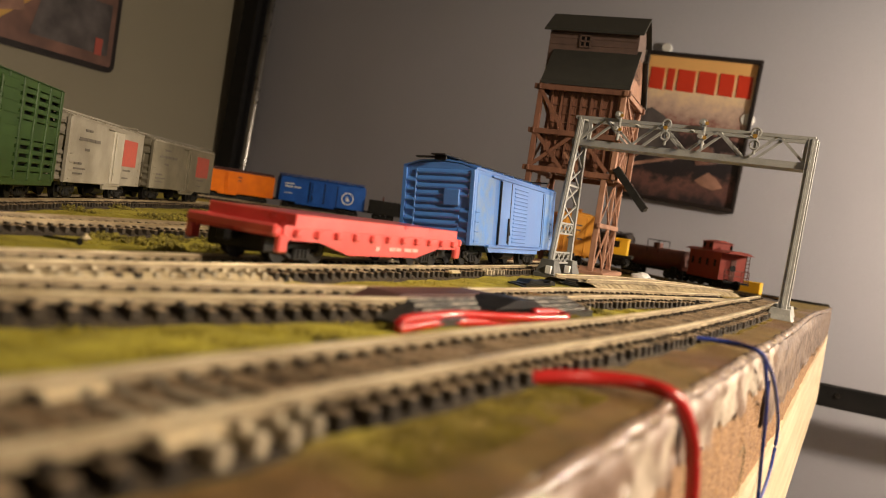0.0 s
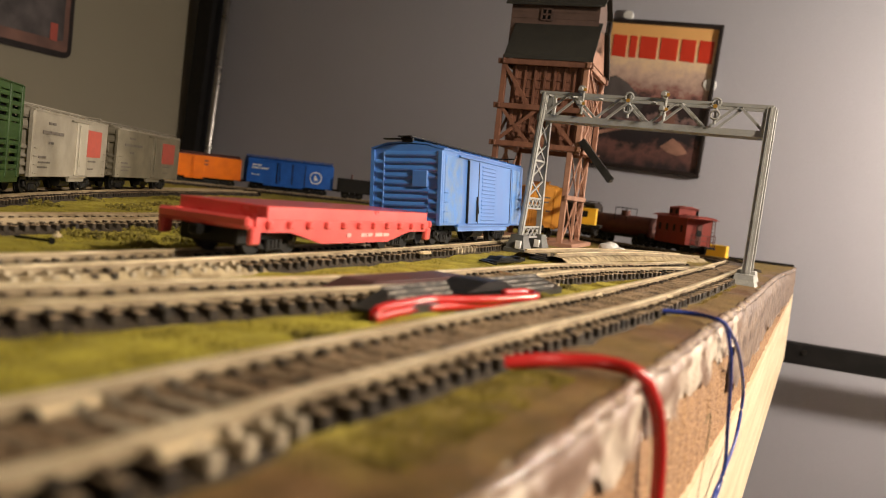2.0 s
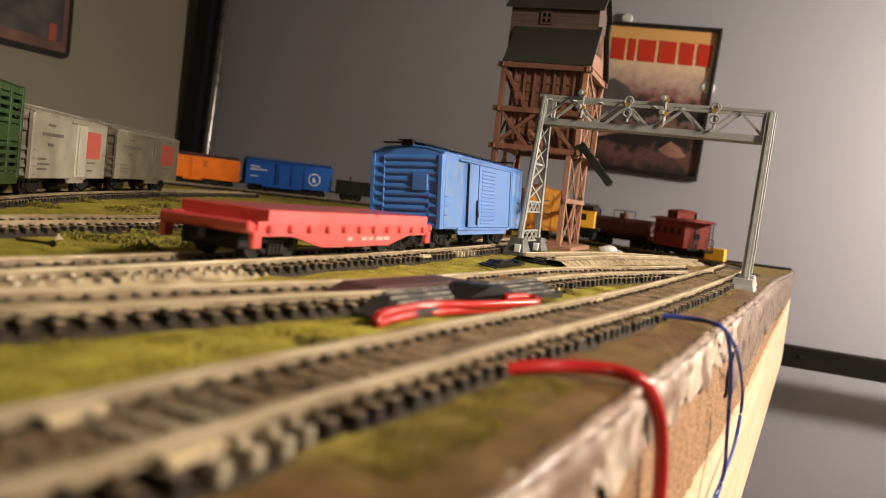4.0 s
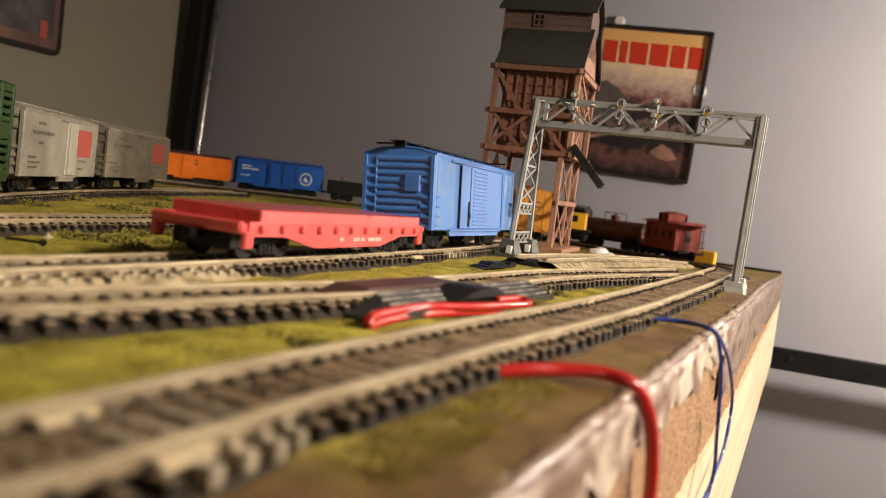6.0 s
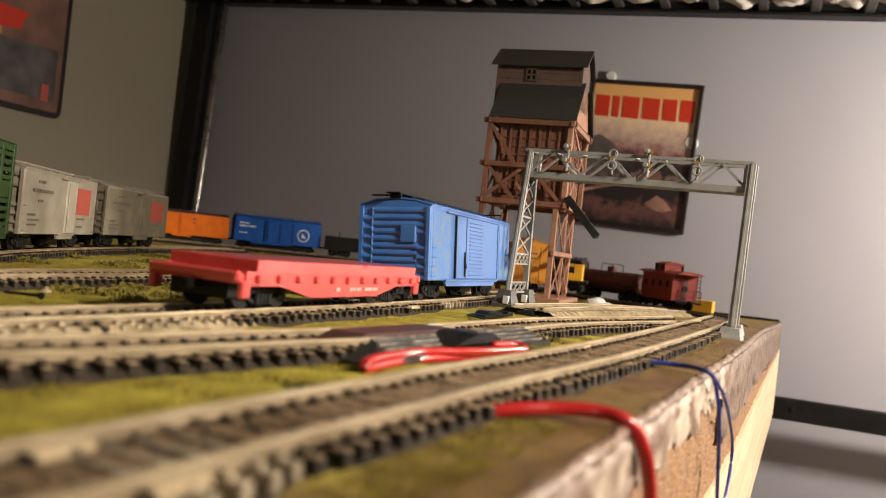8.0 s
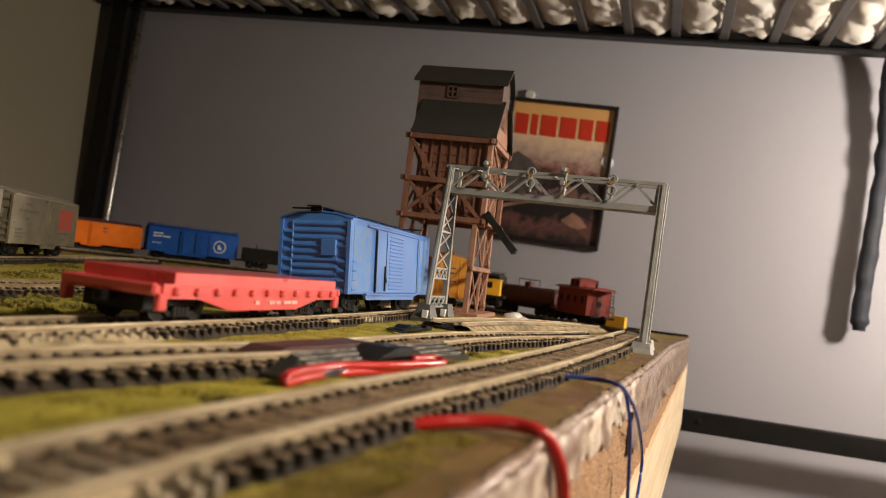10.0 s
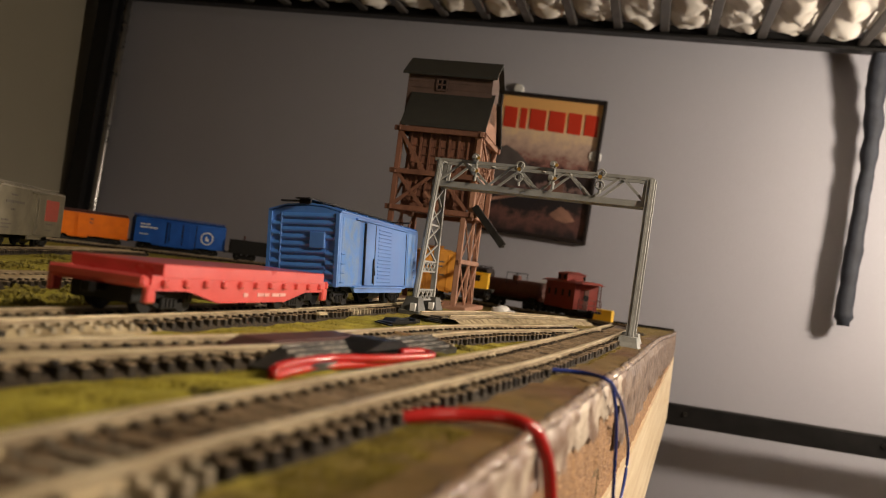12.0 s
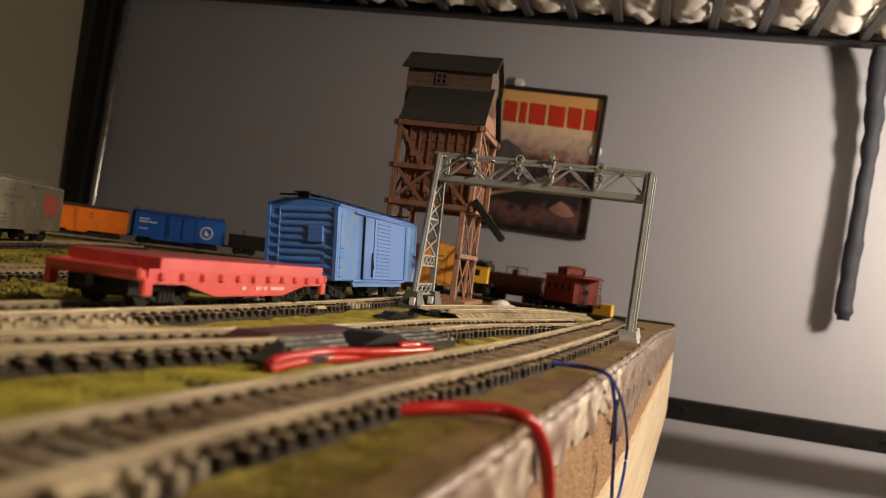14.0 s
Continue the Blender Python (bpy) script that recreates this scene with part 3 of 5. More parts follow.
def build_left_sign():
    s = thing("tin_sign", "dark-bordered tin sign with a worn coloured picture", "sign", pose(-1.0330, 0.8526, 0.3264, 0, 0, 90) @ Matrix.Diagonal((0.9755, 1, 0.9755, 1)))
    W, H = 330, 330
    w, h = W / 2, H / 2
    def flat(name, poly, d, mat, label=""):
        part(name, prism(B(), poly, -d, 0.2, "y"), mat, s, label)
    def rounded(a, b, r):
        out = []
        for cx, cy, a0 in ((a - r, b - r, 0), (-a + r, b - r, 90), (-a + r, -b + r, 180), (a - r, -b + r, 270)):
            out += [(cx + r * math.cos(radians(a0 + k * 22.5)), cy + r * math.sin(radians(a0 + k * 22.5))) for k in range(5)]
        return out
    flat("border", rounded(w, h, 14), 2.5, FRAME_BLACK, "dark rolled tin border")
    flat("picture_ground", rounded(w - 9, h - 9, 6), 3.0, POST_BROWN)
    flat("picture_patch", [(-140, 20), (20, 30), (40, -60), (-60, -140), (-140, -130)], 3.3, POST_GOLD)
    flat("picture_patch", [(-120, -60), (-40, -40), (-10, -110), (-90, -130)], 3.6, POST_TAN)
    flat("picture_patch", [(-20, -16), (84, -18), (70, -46), (-10, -56)], 3.6, POST_RED)
    flat("picture_patch", [(20, -64), (146, -60), (146, -140), (0, -140)], 3.4, POST_DARK)
    flat("picture_mark", [(120, -116), (134, -116), (134, -142), (120, -142)], 3.9, RED_MARK, "small faded red mark")
    flat("picture_patch", [(-140, 140), (140, 140), (140, 40), (-140, 50)], 3.3, POST_SMOKE)


build_left_sign()


# ---- table ----
def edge_x(y):
    """The open edge of the board, in mm."""
    return -29.5 + 0.0714 * y if y < 400 else -0.94 + 0.0545 * (y - 400)


def build_table():
    t = thing("layout_table", "wooden layout table with chipped brown painted plaster edge", "table")
    Y0, Y1, X0 = -160, 1085, -1010
    # the landscape skin over the board
    bm = B()
    ys = [Y0 + (Y1 - Y0) * j / 330 for j in range(331)]
    us = [(k / 210) ** 1.7 for k in range(211)]
    rows = []
    for y in ys:
        xe = edge_x(y)
        row = []
        for u in us:
            x = xe + (X0 - xe) * u
            z = ground_z(x, y) + noise.noise(Vector((x / 14, y / 14, 0))) * 0.7 + noise.noise(Vector((x / 5, y / 5, 4))) * 0.35
            if u == 0:
                z -= 1.3 + 0.9 * noise.noise(Vector((y / 9, 3, 3)))
                x += 0.6 * noise.noise(Vector((y / 7, 8, 3)))
            row.append(bm.verts.new(Vector((x, y, z)) * MM))
        rows.append(row)
    for a, b in zip(rows[:-1], rows[1:]):
        for k in range(len(us) - 1):
            bm.faces.new((a[k], a[k + 1], b[k + 1], b[k]))
    bmesh.ops.recalc_face_normals(bm, faces=bm.faces[:])
    part("landscape", bm, GROUND, t, "olive and brown flocked ground", True)
    # rim of brown paint and chipped plaster, as uneven strips down the side
    def strip(name, z_top, z_bot, off, mat, label, rough, y0=Y0, y1=Y1, ragged=1.0, step=2):
        bm = B()
        n = int((y1 - y0) / step)
        cols = []
        for i in range(n + 1):
            y = y0 + (y1 - y0) * i / n
            g = ground_z(0, y)
            hem = ragged * (2.4 * noise.noise(Vector((y / 17, 2, 7))) + 1.1 * noise.noise(Vector((y / 4.5, 6, 2))))
            col = []
            for k in range(7):
                f = k / 6
                z = g + z_top + (z_bot - z_top) * f
                o = off + rough * noise.noise(Vector((y / 8, z / 4, 5))) + rough * 0.6 * noise.noise(Vector((y / 3, z / 2, 1)))
                if k == 0:
                    o -= 1.3
                z += hem * f * f
                col.append(bm.verts.new(Vector((edge_x(y) + o, y, z)) * MM))
            cols.append(col)
        for a, b in zip(cols[:-1], cols[1:]):
            for k in range(6):
                bm.faces.new((a[k], b[k], b[k + 1], a[k + 1]))
        bmesh.ops.recalc_face_normals(bm, faces=bm.faces[:])
        part(name, bm, mat, t, label, True)
    strip("plaster_rim", -0.9, -13, 0.7, PLASTER, "chipped beige plaster rim", 1.0, Y0, 330, 3.2)
    strip("painted_rim", -0.9, -30, 0.5, RIM_PAINT, "mottled brown painted rim", 1.1, 318, Y1, 3.0)
    strip("board_edge", -7, -47, -0.6, OSB, "raw particle board edge", 0.9)
    # a bead of thick brown paint along the rim
    rng = random.Random(3)
    bead = [Vector((edge_x(y) - 0.9 + 0.5 * noise.noise(Vector((y / 6, 1, 1))), y, ground_z(0, y) - 0.9 + 0.7 * noise.noise(Vector((y / 10, 5, 1))))) for y in (Y0 + 2 + 2.0 * k for k in range(int((Y1 - Y0) / 2.0) - 2))]
    part("paint_bead", tube(B(), bead, lambda f: 1.45 + 0.9 * noise.noise(Vector((f * 150, 7, 2))), 8), PAINT_EDGE, t, "glossy brown paint bead along the rim", True)
    def along(name, off0, off1, z0, z1, y0, y1, mat, label=""):
        prism_bm = B()
        ring = [y0, 400, y1]
        prism(prism_bm, [(edge_x(y) + off0, y) for y in ring] + [(edge_x(y) + off1, y) for y in ring[::-1]], z0, z1, "z")
        part(name, prism_bm, mat, t, label)
    along("fascia_board", -19, 1.0, -122, -45, Y0, Y1, PINE, "pale pine side board")
    part("base_board", prism(B(), [(X0, Y0), (edge_x(Y0) - 4, Y0), (edge_x(400) - 4, 400), (edge_x(Y1) - 4, Y1), (X0, Y1)], -29, -16.5, "z"), OSB, t)
    part("back_board", box(B(), X0, edge_x(Y1) - 20, Y1 - 18, Y1, -122, -30), PINE, t)
    part("front_board", box(B(), X0, edge_x(Y0) - 20, Y0, Y0 + 18, -122, -30), PINE, t)
    part("left_board", box(B(), X0, X0 + 18, Y0 + 19, Y1 - 19, -122, -30), PINE, t)
    for x in (X0 + 45, -90):
        for y in (Y0 + 60, Y1 - 60):
            part("leg", box(B(), x - 30, x + 30, y - 30, y + 30, -850, -29.5, 2), PINE, t)
    # black trim strip along the far edge
    part("back_trim", box(B(), X0, edge_x(Y1) - 2, Y1, Y1 + 6, -34, -11, 1), BLACK_METAL, t, "thin dark strip along the far edge")


build_table()


def build_chips():
    """Flakes of brown gloss paint and bare plaster along the rim."""
    t = thing("rim_flakes", "curled flakes of brown and beige paint on the board edge", "paint flakes", kind="stuff")
    rng = random.Random(4)
    for mat, count, label in ((CHIP, 26, "bare beige plaster"),):
        bm = B()
        for _ in range(count):
            y = rng.uniform(20, 700)
            g = ground_z(0, y)
            w = rng.uniform(2.5, 7)
            d = rng.uniform(0.0, 1.2)
            pts = [(edge_x(y) - d + math.cos(a) * w * 0.28 * rng.uniform(0.6, 1.1), y + math.sin(a) * w * rng.uniform(0.6, 1.1), g + 0.05 + rng.uniform(-0.1, 0.1)) for a in (k * math.pi / 3.5 for k in range(7))]
            vs = [bm.verts.new(Vector(p) * MM) for p in pts]
            bm.faces.new(vs)
        bmesh.ops.solidify(bm, geom=bm.faces[:], thickness=0.0003)
        part("flake_layer", bm, mat, t, label)


build_chips()

# ---- track ----
RAIL_TOP = 5.0


def tie_mesh(name, material):
    """A moulded tie with two spike heads beside each rail."""
    bm = box(B(), -13.0, 13.0, -1.0, 1.0, 0.6, 3.0, 0.2)
    for x in (-10.1, -6.4, 6.4, 10.1):
        box(bm, x - 0.75, x + 0.75, -0.55, 0.55, 2.9, 3.75)
    return mesh_from(bm, name, material)


TIE_MESH = tie_mesh("tie", TIE)
TIE_DUSTY_MESH = tie_mesh("tie_dusty", TIE_DUSTY)


def rail_profile(bm, pts, z0, closed_ends=True):
    """A rail with foot, web and head drawn along points on its centre line."""
    prof = [(-1.05, 0), (1.05, 0), (1.05, 0.25), (0.32, 0.45), (0.32, 1.25), (0.62, 1.45), (0.62, 1.95), (-0.62, 1.95), (-0.62, 1.45), (-0.32, 1.25), (-0.32, 0.45), (-1.05, 0.25)]
    rings = []
    for i, p in enumerate(pts):
        d = (pts[min(i + 1, len(pts) - 1)] - pts[max(i - 1, 0)]).normalized()
        x = Vector((d.y, -d.x, 0)).normalized()
        rings.append([bm.verts.new((p + x * a + Vector((0, 0, z0 + b))) * MM) for a, b in prof])
    n = len(prof)
    for a, b in zip(rings[:-1], rings[1:]):
        for k in range(n):
            f = bm.faces.new((a[k], a[(k + 1) % n], b[(k + 1) % n], b[k]))
            f.material_index = 0 if k in (5, 6, 7) else 1
    bm.faces.new(rings[0]), bm.faces.new(rings[-1])
    bmesh.ops.recalc_face_normals(bm, faces=bm.faces[:])


def offset(line, d):
    out = []
    for i, p in enumerate(line):
        t = (line[min(i + 1, len(line) - 1)] - line[max(i - 1, 0)]).normalized()
        out.append(p + Vector((t.y, -t.x, 0)) * d)
    return out


def drape(line, lift=0.0):
    return [Vector((p.x, p.y, ground_z(p.x, p.y) + lift)) for p in line]


def build_track(label, pts, dusty=(), ties=True, bed_w=0.0, skip=(), rail=None, bed=None, fill=2.9, hollow=0.0, buried=(), until=0):
    """Model track along the centre points; ties are single pieces. dusty: stretches of y with dust-covered ties; buried: the sides (1, 6) on which ballast hides their ends, until that y."""
    rail = rail or RAIL
    tr = thing("model_track", label, "track", group="model tracks")
    line = drape(smooth_path([(x, y, 0) for x, y in pts], 5.1))
    fine = drape(smooth_path([(x, y, 0) for x, y in pts], 3.5))
    for d in (8.25, -8.25):
        bm = B()
        rail_profile(bm, offset(fine, d), 3.0)
        part("rail", bm, rail, tr, "worn nickel-silver rail").data.materials.append(RAIL_SIDE)
    if bed_w:
        bm = B()
        lines = [(offset(fine, d), h, v) for d, h, v in ((-bed_w, -0.6, 0), (-12.0, 1.0, 0.4), (-7.2, fill - 0.2, 0.25), (-2.5, fill, 0.5), (2.5, fill, 0.5), (7.2, fill - 0.2, 0.25), (12.0, 1.0, 0.4), (bed_w, -0.6, 0))]
        rng = random.Random(len(pts))
        rows = []
        for i in range(len(fine)):
            row = []
            for side, (q, h, v) in enumerate(lines):
                if h > 0:
                    h -= hollow * max(0.0, min(1.0, (128 - q[i].y) / 30))
                if side in buried:
                    h += 1.75 * max(0.0, min(1.0, (until - q[i].y) / 25))
                row.append(bm.verts.new((q[i] + Vector((0, 0, h + rng.uniform(-v, v)))) * MM))
            rows.append(row)
        for a, b in zip(rows[:-1], rows[1:]):
            for k in range(len(lines) - 1):
                f = bm.faces.new((a[k], a[k + 1], b[k + 1], b[k]))
                # outer strips are coloured dark for the shade among tie ends, unless heaped
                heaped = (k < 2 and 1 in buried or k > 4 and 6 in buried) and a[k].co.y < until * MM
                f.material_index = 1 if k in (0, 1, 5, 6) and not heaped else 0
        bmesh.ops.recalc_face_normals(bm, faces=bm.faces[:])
        part("roadbed", bm, bed or DIRT, tr, "ballast strip").data.materials.append(SHOULDER_SHADE)
    if ties:
        rng = random.Random(int(abs(pts[0][0])))
        for i, p in enumerate(line):
            if any(a < p.y < b for a, b in skip):
                continue
            d = (line[min(i + 1, len(line) - 1)] - line[max(i - 1, 0)])
            ang = math.degrees(math.atan2(-d.x, d.y)) + rng.uniform(-1.5, 1.5)
            me = TIE_DUSTY_MESH if any(a < p.y < b for a, b in dusty) else TIE_MESH
            share("tie", me, tr, pose(p.x * MM + rng.uniform(-0.4, 0.4) * MM, p.y * MM, p.z * MM, 0, rng.uniform(-1, 1), ang))
    return tr


MAIN = [(-71, -60), (-66, 0), (-62, 45), (-59, 75), (-58, 92), (-55, 120), (-51, 160), (-45, 209), (-38, 271), (-28, 400), (-21, 511), (-18, 620), (-22, 740), (-40, 850), (-85, 945), (-150, 1003), (-240, 1034), (-330, 1040)]
SECOND = [(-165, 0), (-135, 65), (-120, 104), (-111, 135), (-104, 164), (-92, 215), (-83, 278), (-77, 331), (-65, 388), (-48, 450), (-34, 510)]
THIRD = [(-170, -40), (-160, 60), (-151, 150), (-149, 204), (-148, 266), (-148, 340), (-150, 411), (-153, 480), (-158, 560), (-176, 680), (-218, 800)]
FOURTH = [(-232, 150), (-245, 230), (-256, 320), (-266, 460), (-290, 620), (-340, 800)]
OUTER = [(-268, 168), (-306, 232), (-386, 368), (-458, 517), (-503, 640), (-535, 740), (-552, 820)]
FIFTH = [(-107, 425), (-98, 490), (-88, 550), (-77, 615), (-66, 690), (-60, 755)]
BACKLOOP = [(-800, 740), (-704, 879), (-650, 932), (-566, 1010), (-500, 1040), (-440, 1048)]
main_track = build_track("curving main track beside the open board edge, dusty brown ballast", MAIN[:12], dusty=((72, 88),), bed_w=14, fill=2.75, hollow=0.3)
build_track("black-ballasted track curving round the far end of the board", MAIN[11:], bed_w=22, bed=SOOT_AND_SHADE, rail=RAIL_DULL)
build_track("branch track curving in to join the main track", SECOND, dusty=(), skip=((196, 262),), bed_w=13.4, fill=2.9, bed=SAND, buried=(1,), until=330)
build_track("siding track under the flatcar and the boxcar", THIRD, dusty=((60, 112), (126, 150), (163, 204), (380, 412)), bed_w=14.5, fill=2.9, bed=SAND, buried=(1, 6), until=215)
build_track("pale worn track running on towards the far curve", FIFTH, bed_w=17, fill=3.0, bed=SAND, ties=False, buried=(1, 6), until=900)
build_track("weathered track sunk in green turf behind the flatcar", FOURTH, bed_w=16, rail=RAIL_DULL)
build_track("track at the rear under silver and green freight cars", OUTER, bed_w=16, rail=RAIL_DULL)
build_track("curving track along the far corner of the layout", BACKLOOP, bed_w=16, rail=RAIL_DULL)


def build_joiners():
    for name, x, y in (("joiner", -49.5, 70), ("joiner", -66, 72), ("joiner", -28.5, 290), ("joiner", -46.5, 262), ("joiner", -132, 330)):
        bm = B()
        box(bm, -1.3, 1.3, -4, 4, 2.9, 3.4, 0.2)
        box(bm, 0.4, 0.85, -4, 4, 3.4, 4.1, 0.1)
        box(bm, -0.85, -0.4, -4, 4, 3.4, 4.1, 0.1)
        d = 3.0 if y > 150 else 2.0
        single("rail_joiner", bm, RAIL, "small metal rail joiner clipped on a rail end", "rail joiner", m=pose(x * MM, y * MM, 0, 0, 0, -d), group="rail joiners")


build_joiners()


# ---- ground cover ----
def scatter(name, label, mat, spots, size, category, seed, lift=0.0):
    """Loose grains: small uneven pyramids, one object."""
    rng = random.Random(seed)
    verts, faces = [], []
    for x, y in spots:
        z = ground_z(x, y) + lift
        r = rng.uniform(*size)
        a = rng.uniform(0, 6.28)
        k = len(verts)
        for i in range(3):
            verts.append(((x + r * math.cos(a + i * 2.09)) * MM, (y + r * math.sin(a + i * 2.09)) * MM, (z - 0.3 * r) * MM))
        verts.append(((x + rng.uniform(-0.5, 0.5) * r) * MM, (y + rng.uniform(-0.5, 0.5) * r) * MM, (z + r * rng.uniform(0.7, 1.5)) * MM))
        faces += [(k, k + 1, k + 3), (k + 1, k + 2, k + 3), (k + 2, k, k + 3)]
    me = bpy.data.meshes.new(name)
    me.from_pydata(verts, [], faces)
    me.materials.append(mat)
    ob = new(name, me)
    return tagged(ob, label, category, "", "stuff")


def spots_between(rng, n, fa, fb, y0, y1, power=1.0):
    out = []
    for _ in range(n):
        y = y0 + (y1 - y0) * rng.random() ** power
        a, b = fa(y), fb(y)
        out.append((a + (b - a) * rng.random(), y))
    return out


def line_x(path):
    ys = [p[1] for p in path]
    def f(y):
        for (xa, ya), (xb, yb) in zip(path[:-1], path[1:]):
            if ya <= y <= yb:
                return xa + (xb - xa) * (y - ya) / (yb - ya)
        return path[0][0] if y < ys[0] else path[-1][0]
    return f


RNG = random.Random(11)
main_x, second_x, third_x, fourth_x, outer_x = line_x(MAIN[:12]), line_x(SECOND), line_x(THIRD), line_x(FOURTH), line_x(OUTER)
scatter("turf", "yellow-green sawdust turf between the tracks", TURF, spots_between(RNG, 9000, lambda y: second_x(y) + 13.2, lambda y: main_x(y) - 17.0, 40, 420, 1.1)
        + spots_between(RNG, 9000, lambda y: fourth_x(y) + 15, lambda y: third_x(y) - 14, 80, 700, 1.3)
        + spots_between(RNG, 12000, lambda y: outer_x(y) + 18, lambda y: fourth_x(y) - 15, 130, 800, 1.1)
        + spots_between(RNG, 3500, lambda y: third_x(y) + 15, lambda y: second_x(y) - 15, 180, 480)
        + spots_between(RNG, 500, lambda y: -130, lambda y: -75, 450, 780), (0.16, 0.42), "turf", 1)
scatter("verge_turf", "olive sawdust turf thinly spread on the brown board edge", TURF_DULL, spots_between(RNG, 3600, lambda y: main_x(y) + 13, lambda y: edge_x(y) - 9, 86, 150)
        + spots_between(RNG, 900, lambda y: main_x(y) + 13, lambda y: edge_x(y) - 12, 262, 560), (0.16, 0.4), "turf", 5)
scatter("ballast", "brown ballast grains between the rails", DIRT, spots_between(RNG, 15000, lambda y: main_x(y) - 7.2, lambda y: main_x(y) + 7.2, 20, 560, 1.3), (0.35, 0.9), "ballast", 2, 2.2)
scatter("spilt_ballast", "brown ballast dust spilt beside the main track", DIRT, spots_between(RNG, 3200, lambda y: main_x(y) - 19.5, lambda y: main_x(y) - 12.5, 30, 400), (0.2, 0.5), "ballast", 7)
scatter("pale_ballast", "pale dusty ballast grains on the inner tracks", SAND, spots_between(RNG, 4000, lambda y: second_x(y) - 9, lambda y: second_x(y) + 8, 40, 400)
        + spots_between(RNG, 5000, lambda y: third_x(y) - 14, lambda y: third_x(y) + 8, 60, 560), (0.4, 1.1), "ballast", 6)


def build_clumps():
    rng = random.Random(21)
    spots = [(-226, 236, 7), (-214, 246, 9), (-200, 262, 8), (-225, 300, 10), (-194, 232, 6), (-345, 330, 9), (-330, 380, 12), (-310, 420, 10), (-360, 440, 11), (-300, 470, 9), (-385, 400, 9), (-290, 350, 8), (-280, 395, 7), (-232, 275, 7), (-420, 520, 10), (-160, 330, 6), (-66, 300, 4), (-72, 340, 3), (-64, 262, 4), (-190, 520, 8), (-60, 205, 4), (-74, 140, 4)]
    for x, y, r in spots:
        bm = B()
        for _ in range(int(26 + r * 5)):
            a, d = rng.uniform(0, 6.28), r * rng.random() ** 0.6
            px, py = x + d * math.cos(a) * 1.5, y + d * math.sin(a)
            h = max(0.3, (1 - (d / r) ** 2) * r * 0.26 * rng.uniform(0.5, 1.1))
            s = rng.uniform(0.5, 1.2)
            m = Matrix.Translation(Vector((px, py, ground_z(px, py) + h)) * MM) @ Euler((rng.uniform(0, 3), rng.uniform(0, 3), 0)).to_matrix().to_4x4()
            bmesh.ops.create_cone(bm, cap_ends=True, segments=4, radius1=s * MM, radius2=s * 0.3 * MM, depth=s * 1.6 * MM, matrix=m)
        single("moss_clump", bm, BUSH, "low olive-brown foliage clump on the turf", "foliage clump", group="foliage clumps")


build_clumps()

# ---- rolling stock ----
def truck_parts(car, y, z=0.0):
    """A four-wheel truck under a car, its centre at y."""
    bm = B()
    for s in (-1, 1):
        box(bm, s * 9.2 - 0.9, s * 9.2 + 0.9, y - 12, y + 12, z + 4.6, z + 6.6, 0.4)
        for dy in (-9.5, 9.5):
            box(bm, s * 9.2 - 1.2, s * 9.2 + 1.2, y + dy - 2.2, y + dy + 2.2, z + 3.0, z + 6.8, 0.5)
            bar(bm, (s * 9.2, y + dy, z + 4.0), (s * 9.2, y + dy * 0.35, z + 1.8), 1.2, 1.2)
        box(bm, s * 9.2 - 1.3, s * 9.2 + 1.3, y - 4.5, y + 4.5, z + 1.2, z + 5.2, 0.5)
        for dy in (-2, 0, 2):
            rod(bm, (s * 10.4, y + dy, z + 2.0), (s * 10.4, y + dy, z + 4.8), 0.5, n=6)
    box(bm, -9, 9, y - 3, y + 3, z + 4.6, z + 8.8, 0.5)
    tr = part("truck", bm, BLACK_PLASTIC, car, "black four-wheel truck")
    for dy in (-9.5, 9.5):
        bm = B()
        rod(bm, (-8.6, y + dy, z + 5.2), (8.6, y + dy, z + 5.2), 0.8, n=8)
        for s in (-1, 1):
            rod(bm, (s * 7.0, y + dy, z + 5.2), (s * 8.8, y + dy, z + 5.2), 5.1, n=20)
            rod(bm, (s * 6.2, y + dy, z + 5.2), (s * 7.0, y + dy, z + 5.2), 5.7, n=20)
        part("wheelset", bm, BLACK_PLASTIC, tr)
        for s in (-1, 1):
            part("axle_cap", rod(B(), (s * 10.2, y + dy, z + 5.0), (s * 11.0, y + dy, z + 5.0), 0.9, n=8), STEEL, tr)


def coupler(car, y, s, z=0.0):
    bm = B()
    box(bm, -1.2, 1.2, min(y, y + s * 6), max(y, y + s * 6), z + 8.3, z + 10.6, 0.3)
    box(bm, -2.2, 1.6, min(y + s * 6, y + s * 9), max(y + s * 6, y + s * 9), z + 7.8, z + 11.0, 0.6)
    part("coupler", bm, BLACK_PLASTIC, car)


def bars_of(car, spec, side, mat):
    """Unreadable lettering as plain bars on a car side: (y, z, length, height)."""
    for y, z, n, h in spec:
        used = 0.0
        for share_of in ((1.0,) if n < 6 * h else (0.55, 0.45) if n < 14 * h else (0.36, 0.38, 0.26)):
            w = n * share_of - h * 0.5
            part("lettering", box(B(), side - 0.12, side + 0.12, y + used, y + used + w, z, z + h), mat, car, "unreadable lettering")
            used += n * share_of


